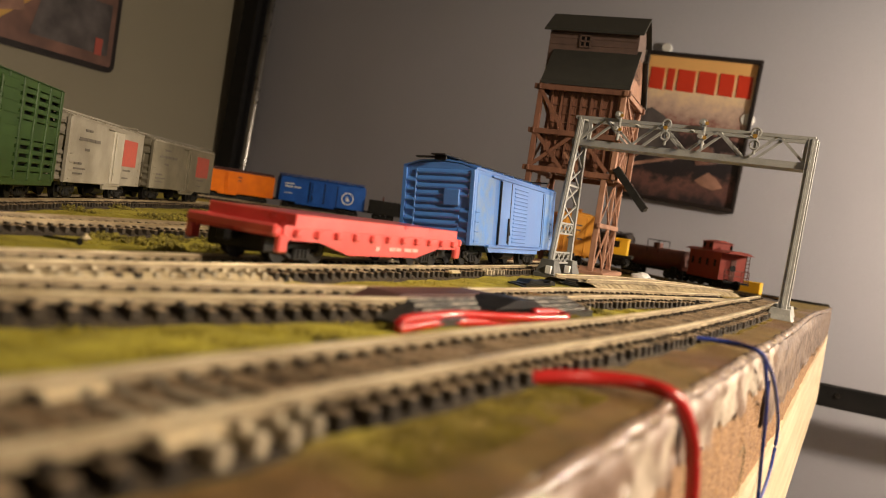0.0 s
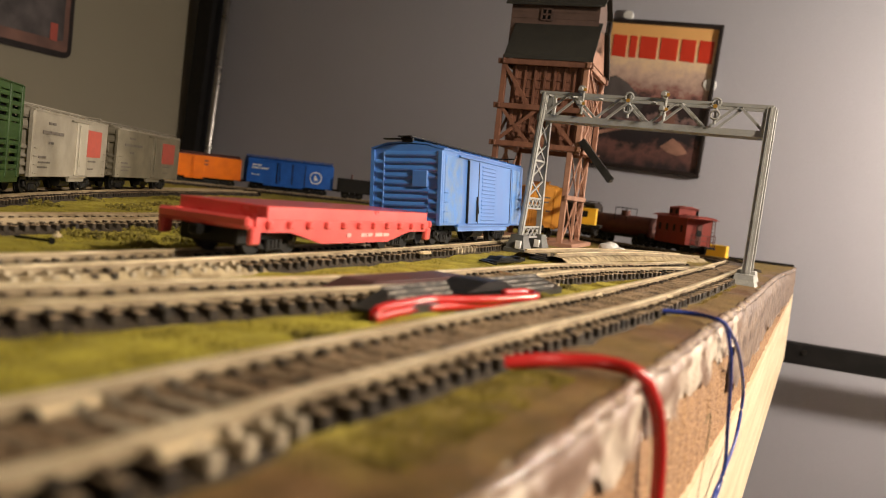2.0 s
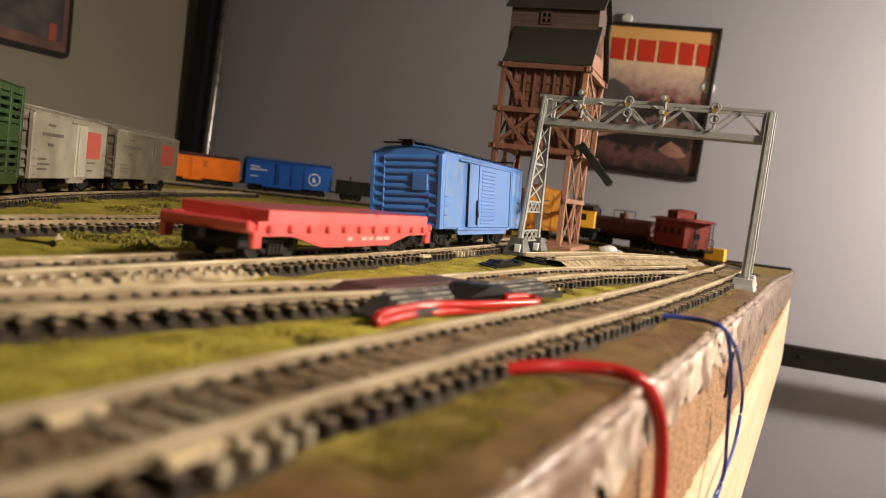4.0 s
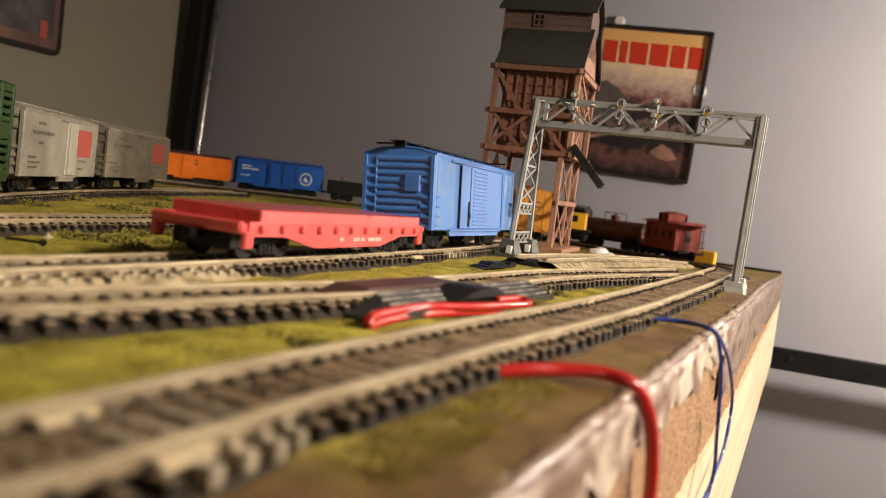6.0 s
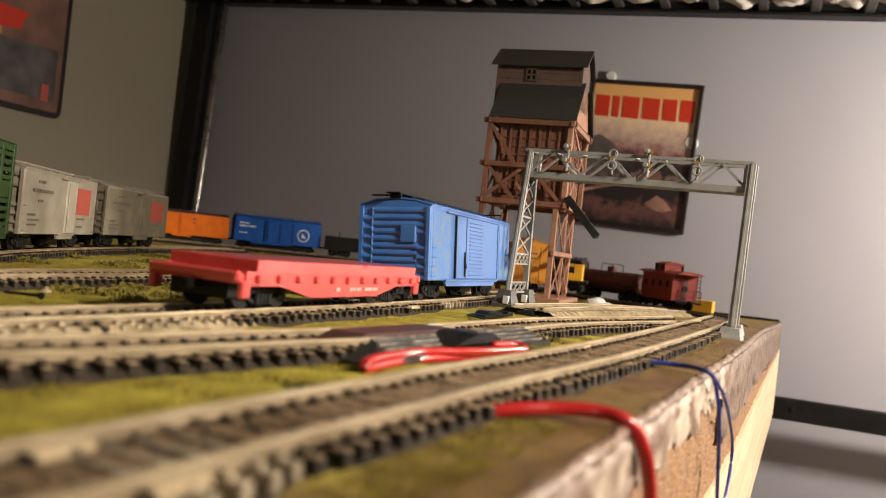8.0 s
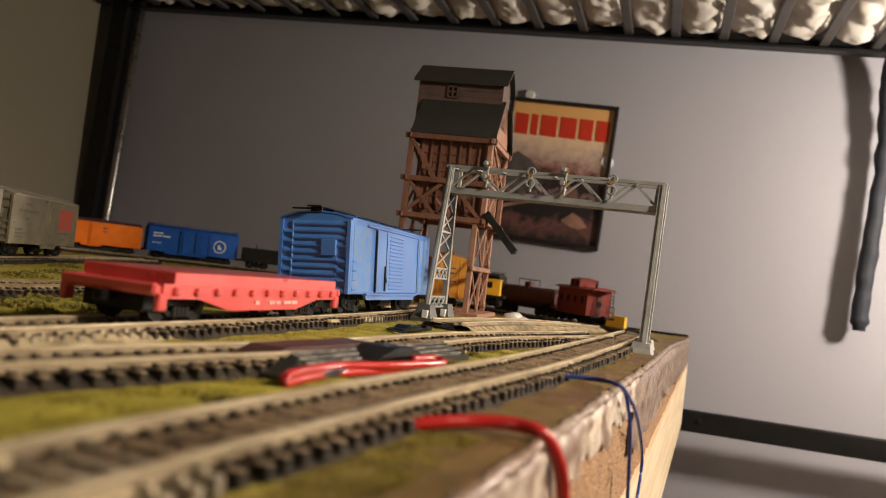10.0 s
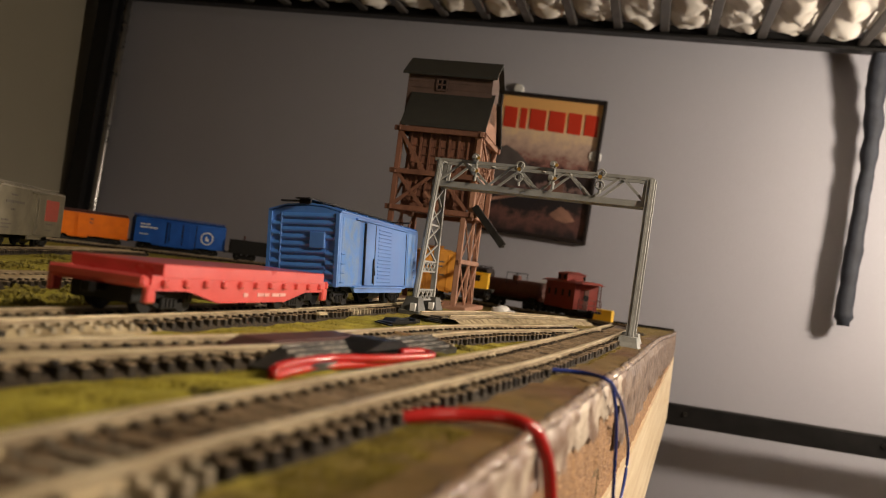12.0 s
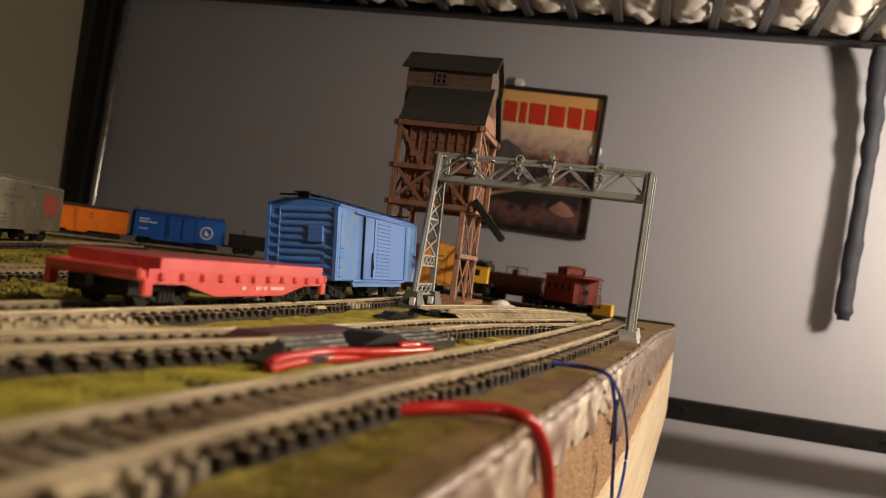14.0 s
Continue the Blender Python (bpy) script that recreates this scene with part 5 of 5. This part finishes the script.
def build_tank_car(m):
    car = thing("tank_car", "dark red tank car with a railed dome", "freight car", m)
    bm = B()
    rod(bm, (0, -46, 24), (0, 46, 24), 13, n=28)
    rod(bm, (0, -49, 24), (0, -46, 24), 9, 13, n=28)
    rod(bm, (0, 46, 24), (0, 49, 24), 13, 9, n=28)
    part("tank", bm, OXIDE, car, smooth=False)
    bm = B()
    rod(bm, (0, 0, 36), (0, 0, 43), 6, n=18)
    d = part("dome", bm, OXIDE, car)
    bm = B()
    for x in (-11, 11):
        for y in (-9, 9):
            rod(bm, (x, y, 30), (x, y, 46), 0.5, n=6)
        rod(bm, (x, -9, 46), (x, 9, 46), 0.5, n=6)
    for y in (-9, 9):
        rod(bm, (-11, y, 46), (11, y, 46), 0.5, n=6)
    part("railing", bm, BLACK_PLASTIC, d)
    bm = B()
    box(bm, -5, 5, -54, 54, 8.5, 12, 0.4)
    for y in (-36, 36):
        box(bm, -12, 12, y - 4, y + 4, 10, 16, 0.5)
    part("frame", bm, BLACK_PLASTIC, car)
    for s in (-1, 1):
        truck_parts(car, s * 34)
        coupler(car, s * 53, s)


build_tank_car(on_track(MAIN, 1007) @ Matrix.Diagonal((0.90, 0.90, 0.90, 1)))
box_car("brown_boxcar", "sooty brown boxcar coupled behind the tank car", SOOT_AND_SHADE, on_track(MAIN, 1036), L=130, W=33, side=32, group="brown cars", scale=0.90)


# ---- signal bridge ----
def build_signal_bridge():
    s = thing("signal_bridge", "grey plastic signal bridge with lattice legs spanning the tracks", "signal bridge", pose(-0.1305, 0.4855, 0.0005, 0, 1.0, -7.2))
    L, ZT, ZB = 123.5, 92.0, 78.0
    HT, HB = 7.0, 20.0
    for x, nm in ((0, "leg"), (L, "leg")):
        bm = B()
        def on(d, z):
            """A point of the leg's plane, which stands square to the tracks."""
            return (x - 0.125 * d + (0.8 if x and d > 0 else 0), d, z)
        def half(z):
            return HB + (HT - HB) * (z - 5) / 88
        lg = part(nm, bar(B(), on(-HB, 5), on(-HT, ZT), 4.0 if x else 3.0, 2.2), GREY_PLASTIC, s, "tapering lattice leg")
        part("leg_flange", bar(B(), on(-HB - 1.2, 5), on(-HT - 1.2, ZT), 1.0, 1.0), GREY_PLASTIC, lg)
        part("rear_post", bar(B(), on(HB, 5), on(HT, ZT), 4.0 if x else 3.0, 2.2), GREY_PLASTIC, lg)
        zs = [31, 42, 53, 64, 76]
        for k, (a, b) in enumerate(zip(zs[:-1], zs[1:])):
            for e in (-1, 1):
                part("diagonal", bar(B(), on(e * half(a), a), on(-e * half(b), b), 0.9, 0.9), GREY_PLASTIC, lg)
        part("crossbar", bar(B(), on(-half(53), 53), on(half(53), 53), 1.2, 1.2), GREY_PLASTIC, lg)
        for z in (8, 25):
            wz = half(z + 2)
            bm = B()
            for k in range(4):
                y0, y1 = -wz + 2 * wz * k / 4, -wz + 2 * wz * (k + 1) / 4
                bar(bm, on(y0, z), on(y1, z + 6), 1.0, 0.8)
                bar(bm, on(y1, z), on(y0, z + 6), 1.0, 0.8)
            bar(bm, on(-wz, z), on(wz, z), 1.2, 1.0)
            bar(bm, on(-wz, z + 6), on(wz, z + 6), 1.2, 1.0)
            part("lattice_panel", bm, GREY_PLASTIC, lg)
        for e in (-1, 1):
            bm = B()
            xf = x - 0.125 * e * HB
            z, wide = (-3.0, 1.0) if x else (-0.5, 0.86)
            rings = [[bm.verts.new(Vector((xf + sx * r * wide, e * HB + sy * r * wide, zz)) * MM) for sx, sy in ((-1, -1), (1, -1), (1, 1), (-1, 1))] for r, zz in ((7.4, z), (7.4, z + 2.2), (6.6, z + 2.6), (4.9, z + 7.4), (4.4, z + 10.2))]
            for lo, hi in zip(rings[:-1], rings[1:]):
                for k in range(4):
                    bm.faces.new((lo[k], lo[(k + 1) % 4], hi[(k + 1) % 4], hi[k]))
            bm.faces.new(rings[0][::-1]), bm.faces.new(rings[-1])
            f = part("footing", bm, GREY_PLASTIC if x else FOOT_GREY, s, "grey block footing" if x else "dark grey block footing")
            if not x:
                part("footing_plate", box(B(), xf + 0.6, xf + 3.8, e * HB - 6.7, e * HB - 4.6, 2.0, 6.4, 0.1), WHITE_PLASTIC, f, "small pale plate")
    n = 8
    for e in (-1, 1):
        bm = B()
        y = e * HT
        bar(bm, (-2, y, ZT), (L + 2, y, ZT), 2.0, 1.8)
        bar(bm, (-2, y, ZB), (L + 2, y, ZB), 2.0, 3.4)
        t = part("truss", bm, GREY_PLASTIC, s, "lattice truss beam")
        for k in range(n):
            x0, x1 = L * k / n, L * (k + 1) / n
            a, b = (ZB, ZT) if k % 2 == 0 else (ZT, ZB)
            part("diagonal", bar(B(), (x0, y, a), (x1, y, b), 1.1, 1.3), GREY_PLASTIC, t)
        for x in (2, L - 2):
            part("upright", bar(B(), (x, y, ZB), (x, y, ZT), 1.6, 1.6), GREY_PLASTIC, t)
    bm = B()
    for k in range(n + 1):
        x = L * k / n
        bar(bm, (x, -HT, ZB), (x, HT, ZB), 1.4, 1.0)
        bar(bm, (x, -HT, ZT), (x, HT, ZT), 1.2, 1.0)
    box(bm, 0, L, -HT, HT, ZB - 1.6, ZB - 0.8)
    part("walkway", bm, GREY_PLASTIC, s, "grey walkway under the truss")
    for fx, kind in ((0.20, 1), (0.415, 0), (0.575, 1), (0.79, 0)):
        x = L * fx
        sg = part("signal_head", rod(rod(B(), (x, -HT - 2.2, ZB + 3), (x, -HT - 2.2, ZT + (4 if kind else 1.5)), 0.8, n=8), (x, -HT - 2.2, ZB + 6), (x, -HT, ZB + 6), 0.8, n=8), GREY_PLASTIC, s, "signal head with round targets")
        zs = (ZT + 2.6, ZT - 5.0) if kind else (ZT + 0.2, ZT - 6.2)
        for z in zs:
            bm = B()
            if kind:
                rod(bm, (x - 0.6, -HT - 3.0, z), (x - 0.6, -HT - 4.2, z), 2.2, n=20)
                rod(bm, (x - 0.6, -HT - 4.2, z), (x - 0.6, -HT - 6.8, z), 1.3, 1.1, n=12)
                part("target", bm, GREY_PLASTIC, sg, "dark round target")
                part("lens", rod(B(), (x + 1.4, -HT - 4.2, z - 0.2), (x + 1.4, -HT - 4.6, z - 0.2), 1.0, n=12), SIGNAL_RED, sg)
            else:
                ring = [Vector((x + 2.2 * math.cos(a), -HT - 3.6, z + 2.2 * math.sin(a))) for a in (k * math.pi / 12 for k in range(25))]
                tube(bm, ring, 0.65, 6)
                part("target_ring", bm, GREY_PLASTIC, sg, "open ring target")
        if not kind:
            part("lens", rod(B(), (x - 0.3, -HT - 3.2, ZT - 1.8), (x - 0.3, -HT - 4.4, ZT - 1.8), 1.1, n=12), SIGNAL_RED, sg)


build_signal_bridge()


# ---- coaling tower ----
def build_tower():
    t = thing("coaling_tower", "brown timber model coaling tower with dark roofs and a chute", "tower", pose(-0.1705, 0.655, -0.0012, 0, 0, 2.5))
    X, Y = 31.0, 38.0
    Z1, Z2, Z3 = 72.0, 100.0, 139.0
    part("base_slab", box(B(), -X - 4, X + 6, -Y - 6, Y + 6, -1.0, 2.4, 0.6), TOWER_PALE_LIT, t, "pinkish brown base slab")
    # hopper of vertical boards
    part("hopper_core", box(B(), -X + 5, X - 5, -Y + 5, Y - 5, Z1 + 2, Z3), TOWER_WOOD, t)
    nb = 10
    for k in range(nb):
        x = -X + 8 + (2 * X - 16) * (k + 0.5) / nb
        me_w = (2 * X - 16) / nb * 0.46
        for e in (-1, 1):
            part("hopper_board", box(B(), x - me_w, x + me_w, e * (Y - 4.6) - 0.5, e * (Y - 4.6) + 0.5, Z1 + 6, Z3 - 1), TOWER_WOOD, t)
    for k in range(8):
        z = Z1 + 10 + 6.6 * k
        part("hopper_batten", box(B(), -X + 6, X - 6, -Y + 2.9, -Y + 3.9, z - 0.35, z + 0.35), TOWER_WOOD, t)
    for k in range(7):
        x = -X + 8.5 + (2 * X - 17) * k / 6
        part("hopper_stud", box(B(), x - 0.8, x + 0.8, -Y + 2.2, -Y + 3.9, Z1 + 6, Z3 - 2), TOWER_WOOD, t)
    # added dark sheet: shade in the gaps between slats, put in as colour
    part("side_shadow_board", box(B(), X - 5.2, X - 4.6, -Y + 5, Y - 5, Z1 + 3, Z3 - 1), SOOT_AND_SHADE, t, "dark sheet painting the shade between the slats")
    # slats of the +x face take the paler tone, as if lit
    for k in range(9):
        y = -Y + 5 + (2 * Y - 10) * k / 8
        part("side_post", box(B(), X - 4.6, X - 2.6, y - 1.3, y + 1.3, Z1 + 4, Z3), TOWER_PALE_LIT, t, "timber post in the pale lit-side tone")
    # corner posts and beams; light on the +x side is painted in as paler timber
    for x in (-X, X):
        for y in (-Y, Y):
            low = x - 5 if x > 0 else x
            part("corner_post", box(B(), x - 2, x + 2, y - 2, y + 2, Z1 - 4, Z3 - 1, 0.3), TOWER_PALE_LIT if x > 0 else TOWER_WOOD, t)
            part("corner_leg", box(B(), low - 2, low + 2, y - 2, y + 2, 2.4, Z1 - 2, 0.3), TOWER_PALE_LIT if x > 0 else TOWER_WOOD, t)
    for z in (Z1, Z2, Z3 - 6):
        for y in (-Y, Y):
            part("cross_beam", box(B(), -X - 5, X + 5, y - 3.4, y - 1.0 if y < 0 else y + 1, z - 2, z + 2, 0.3), TOWER_WOOD, t)
        for x in (-X, X):
            part("side_beam", box(B(), x - 1.2 if x < 0 else x + 0.4, x + 0.2 if x < 0 else x + 3.4, -Y - 5, Y + 5, z - 2.0, z + 2.0, 0.3), TOWER_PALE_LIT if x > 0 else TOWER_WOOD, t)
    # braces
    for a, b in (((-X, -Y - 1.5, Z2), (-X + 24, -Y - 1.5, Z1 + 2)), ((-X, -Y - 1.5, Z3 - 8), (-X + 22, -Y - 1.5, Z2 + 1)), ((-X, -Y - 1.0, Z1 + 2), (-X + 28, -Y - 1.0, Z2 - 2)), ((X - 4, -Y - 1.5, Z1 + 3), (X - 26, -Y - 1.5, Z2 - 2))):
        part("brace", bar(B(), a, b, 1.6, 2.6), TOWER_WOOD, t)
    for x in (X + 1.6, -X - 1.6):
        for a, b in (((x, -Y, Z3 - 6), (x, Y, Z2)), ((x, Y, Z3 - 8), (x, -Y, Z1))):
            part("side_brace", bar(B(), a, b, 1.4, 2.2), TOWER_PALE_LIT, t)
        x = x - 5 if x > 0 else x
        part("leg_post", box(B(), x - 1.2, x + 1.2, -1.2, 1.2, 2.4, Z1, 0.3), TOWER_PALE_LIT, t)
        for z0, z1 in ((4, 34), (38, 68)):
            for y0, y1 in ((-Y, 0), (0, Y)):
                part("leg_brace", bar(B(), (x, y0, z0), (x, y1, z1), 1.0, 1.4), TOWER_PALE_LIT, t)
                part("leg_brace", bar(B(), (x, y1, z0), (x, y0, z1), 1.0, 1.4), TOWER_PALE_LIT, t)
        part("leg_tie", box(B(), x - 1.2, x + 1.2, -Y - 4, Y + 4, 34.5, 38, 0.3), TOWER_PALE_LIT, t)
        # lower gabled house and roof
    bm = B()
    prism(bm, [(-Y + 3, Z3 - 1), (Y - 3, Z3 - 1), (16, Z3 + 27), (-16, Z3 + 27)], -X + 1, X + 1, "x")
    part("gable_wall", bm, TOWER_PALE_LIT, t, "pale brown gable")
    for e in (-1, 1):
        bm = B()
        prism(bm, [(e * 16, Z3 + 28.0), (e * (Y + 2), Z3 - 2.0), (e * (Y + 2), Z3 - 0.3), (e * 16, Z3 + 30.0)], -X - 1, X + 4, "x")
        r = part("lower_roof", bm, TOWER_ROOF, t, "dark ribbed roof slope")
        for k in range(40):
            x = -X - 0.6 + (2 * X + 4.2) * k / 39
            part("roof_rib", bar(B(), (x, e * 17, Z3 + 28.6), (x, e * (Y + 1.8), Z3 - 0.6), 0.5, 0.5), TOWER_ROOF, r)
    part("eave_board", box(B(), -X - 1, X + 4, -Y - 2.6, -Y - 1.6, Z3 - 3.4, Z3 - 0.6), TOWER_ROOF, t)
    # upper house
    bm = B()
    prism(bm, [(-18, Z3 + 10), (18, Z3 + 10), (18, Z3 + 44), (0, Z3 + 56), (-18, Z3 + 44)], -X - 5, X + 1, "x")
    part("upper_house", bm, TOWER_WALL, t, "grey-brown clapboard upper house")
    for k in range(7):
        z = Z3 + 12 + 29 * k / 6
        part("clapboard", box(B(), -X - 5.2, X + 1.2, -18.35, -17.8, z, z + 3.8), TOWER_WALL, t)
    for e in (-1, 1):
        bm = B()
        prism(bm, [(0, Z3 + 57), (e * 23, Z3 + 40.5), (e * 23, Z3 + 42.1), (0, Z3 + 59)], -X - 9, X + 5, "x")
        part("upper_roof", bm, TOWER_ROOF, t, "dark upper roof slope")
    bm = B()
    for a in ((-12.5, -11.3, Z3 + 29.5, Z3 + 39), (-4.7, -3.5, Z3 + 29.5, Z3 + 39), (-8.6, -7.4, Z3 + 29.5, Z3 + 39)):
        box(bm, a[0], a[1], -19.8, -18.6, a[2], a[3])
    for z in (Z3 + 29.5, Z3 + 33.8, Z3 + 38):
        box(bm, -12.5, -3.5, -19.8, -18.6, z, z + 1.1)
    wd = part("window", bm, TOWER_WALL, t, "small four-pane window frame")
    part("pane", box(B(), -11.8, -4.2, -19.0, -18.75, Z3 + 29.6, Z3 + 38.4), BLACK_PLASTIC, wd)
    part("bargeboard", bar(B(), (X + 4.6, 15, Z3 + 29), (X + 4.6, Y + 3, Z3 - 3), 1.2, 3.4), TOWER_ROOF, t)
    # coal chute
    bm = B()
    bar(bm, (X + 3, -Y - 2, Z1 + 6), (X + 28, -Y - 6, Z1 - 21), 7.0, 2.0)
    for d in (-3.2, 3.2):
        bar(bm, (X + 3, -Y - 2 + d, Z1 + 6.6), (X + 28, -Y - 6 + d, Z1 - 20.4), 0.9, 5.2)
    part("chute", bm, DARK_GREY, t, "dark grey slanting chute")
    bm = B()
    for k in range(3):
        bar(bm, (-6 + k * 4, -Y - 1.6, Z1 + 14 - k * 3), (2 + k * 4, -Y - 1.6, Z1 + 5 - k * 3), 1.2, 1.6)
    part("hopper_gate", bm, TOWER_PALE_LIT, t)


build_tower()


# ---- odds and ends on the layout ----
def build_rerailer():
    r = thing("rerailing_ramp", "dark grey ribbed plastic rerailing ramp laid in the branch track", "rerailer", pose(-0.0905, 0.2220, 0.0004, 0, 0, -8))
    bm = B()
    prism(bm, [(-34, 2.6), (-26, 5.0), (22, 5.0), (32, 2.6), (32, 0.2), (-34, 0.2)], -6.6, 4.2, "x")
    part("centre_plate", bm, MAROON, r, "dull maroon centre plate")
    for s in (-1, 1):
        bm = B()
        # the ramp falls away from the rail
        prism(bm, [(s * 9.6, 0.2), (s * 20.5, 0.2), (s * 20.5, 2.0 if s > 0 else 1.2), (s * 9.6, 5.1 if s > 0 else 2.9)], -30, 62 if s > 0 else 48, "y")
        toe = B()
        prism(toe, [(s * 9.6, 0.2), (s * 20.5, 0.2), (s * 20.5, 2.0 if s > 0 else 1.2), (s * 9.6, 5.1 if s > 0 else 2.9)], -44, -30, "y")
        for v in toe.verts:
            if v.co.y < -0.040:
                v.co.z = min(v.co.z, 0.0007)
        part("ramp_toe", toe, DARK_GREY, r, "tapering toe of the ramp")
        part("side_ramp", bm, DARK_GREY, r)
        for k in range(4):
            x = 11.0 + k * 2.6
            z = 5.3 - (x - 9.6) * 0.284 if s > 0 else 3.0 - (x - 9.6) * 0.155
            for y0, y1 in ((-34 - k * 1.2, -2 - k * 3), (24 + k * 2, 61 - k)):
                part("rib", bar(B(), (s * x, y0, z), (s * x, y1, z), 0.55, 0.7), MID_GREY, r)
    bm = B()
    prism(bm, [(-7, 3.4), (6, 6.1), (16, 5.9), (24, 3.4)], 8.8, 20, "x")
    part("ramp_hump", bm, BLACK_PLASTIC, r, "smooth dark hump")
    part("guide_strip", bar(B(), (-5, 66, 3.6), (19, 62.5, 2.6), 1.0, 0.9), RAIL, r, "bright metal guide strip")


build_rerailer()


def wire(name, label, mat, pts, r, category="wire"):
    return single(name, tube(B(), smooth_path(pts, 1.2), r, 12), mat, label, category, smooth=True)


wire("red_wire", "thick red wire running over the chipped board edge", RED_WIRE, [(-44, 144, 0.6), (-37, 149, 1.8), (-31, 154, 2.2), (-24, 157, 2.4), (-18.5, 157, 1.4), (-16.0, 161, -3), (-14.6, 166, -10), (-13.8, 170, -22), (-13.8, 172, -45), (-16, 168, -90), (-19, 160, -140)], 1.35)
wire("red_loop_wire", "red wire looped back on itself beside the rerailer", RED_WIRE, [(-64, 226, 1.3), (-69, 211, 1.4), (-74.6, 195, 1.4), (-76.6, 178, 1.3), (-76.8, 170, 1.0), (-76.4, 166.8, 1.5), (-76.6, 167.6, 2.2), (-77.2, 175, 2.9), (-75.2, 196, 3.0), (-67.8, 211, 3.0), (-60.6, 233, 2.9), (-59.6, 238.5, 2.9), (-61, 242.5, 3.0), (-64.5, 241.5, 3.3), (-66.5, 228, 3.7)], 1.15)
wire("blue_wire", "thin blue wire running over the board edge", BLUE_WIRE, [(-34, 258, 1.0), (-26, 261, 2.0), (-17, 263, 2.3), (-10, 256, 2.2), (-7.4, 262, -0.5), (-4.6, 285, -9), (-2.4, 318, -22), (-1.0, 338, -35), (-1.6, 326, -48), (-4.2, 296, -54), (-6, 282, -60), (-9, 270, -90)], 0.6)
wire("blue_wire", "thin blue wire running over the board edge", BLUE_WIRE, [(-34, 262, 0.8), (-27, 264, 1.6), (-18, 266, 1.7), (-10.5, 262, 1.7), (-7.6, 264, -1.5), (-5.6, 272, -12), (-4.8, 280, -24), (-4.2, 287, -36), (-3.6, 293, -48), (-4.4, 290, -56), (-6.4, 278, -64), (-9.6, 268, -92)], 0.6)
wire("thread_wire", "hair-thin green wire loop against the pine board", GREEN, [(-9, 230, -22), (-8.4, 238, -21), (-8.2, 244, -28), (-8.6, 240, -40), (-9.4, 232, -60)], 0.10)


def build_yellow_block():
    b = thing("yellow_block", "small yellow and dark brown block on the board", "block", pose(-0.064, 1.045, ground_z(-64, 1045) * MM - 0.0005, 0, 0, -6) @ Matrix.Diagonal((1.3, 1.2, 1.2, 1)))
    part("yellow_half", box(B(), 0, 18, -8, 8, 0, 14, 0.6), YELLOW, b)
    part("dark_half", box(B(), -13, -0.2, -8, 8, 0, 15, 0.6), OXIDE, b)


build_yellow_block()


def build_white_lump():
    for x, y, r in ((-112, 655, 8), (-101, 640, 5), (-86, 545, 3)):
        bm = B()
        bmesh.ops.create_icosphere(bm, subdivisions=2, radius=r * MM)
        for v in bm.verts:
            v.co *= 1 + 0.35 * noise.noise(v.co * 260)
            v.co.z *= 0.6
        single("plaster_lump", bm, WHITE_PLASTIC, "crumpled white plaster lump on the ground", "plaster lump", m=pose(x * MM, y * MM, (ground_z(x, y) + r * 0.4) * MM), group="plaster lumps")


build_white_lump()


def build_switch_machine(x, y, ang):
    s = thing("switch_machine", "black plastic switch machine beside the track", "switch machine", pose(x * MM, y * MM, 0.0006, 0, 0, ang) @ Matrix.Diagonal((1, 1.1, 0.68, 1)), group="switch machines")
    part("case", box(B(), -4, 4.5, -17, 8, 0, 1.9, 0.7), BLACK_PLASTIC, s)
    part("cover", prism(B(), [(-13, 1.9), (3, 1.9), (0, 3.8), (-7, 3.4), (-10, 4.2)], -3, 3.2, "x"), BLACK_PLASTIC, s)
    part("terminal", box(B(), -5, 2, 9, 16, 0, 2.9, 0.5), BLACK_PLASTIC, s)
    part("link", bar(B(), (-3, -18, 0.9), (9, -26, 0.9), 1.6, 1.0), BLACK_PLASTIC, s)
    part("lever", rod(rod(B(), (0, 5, 1.8), (0, 5, 4), 1.0, n=10), (0, 5, 3.6), (5, 5, 3.6), 0.7, n=8), STEEL, s)


build_switch_machine(-106, 438, -4)
build_switch_machine(-111, 378, -9)


def build_nail(x, y, ang):
    bm = B()
    rod(bm, (0, 0, 0.6), (0, 15.4, 1.2), 0.45, n=8)
    rod(bm, (0, 15.4, 1.2), (0, 15.9, 1.2), 1.1, n=10)
    single("track_nail", bm, BLACK_PLASTIC, "dark track nail lying on the turf", "nail", m=pose(x * MM, y * MM, 0.001, 0, 0, ang))


build_nail(-213, 197, -94)
single("metal_glint_stud", rod(rod(B(), (0, 0, 0), (0, 0, 2.6), 0.6, n=10), (0, 0, 0.8), (0, 0, 1.8), 1.9, 1.1, n=14), RAIL, "small bright metal stud in the turf", "stud", m=pose(-0.217, 0.217, 0.0))
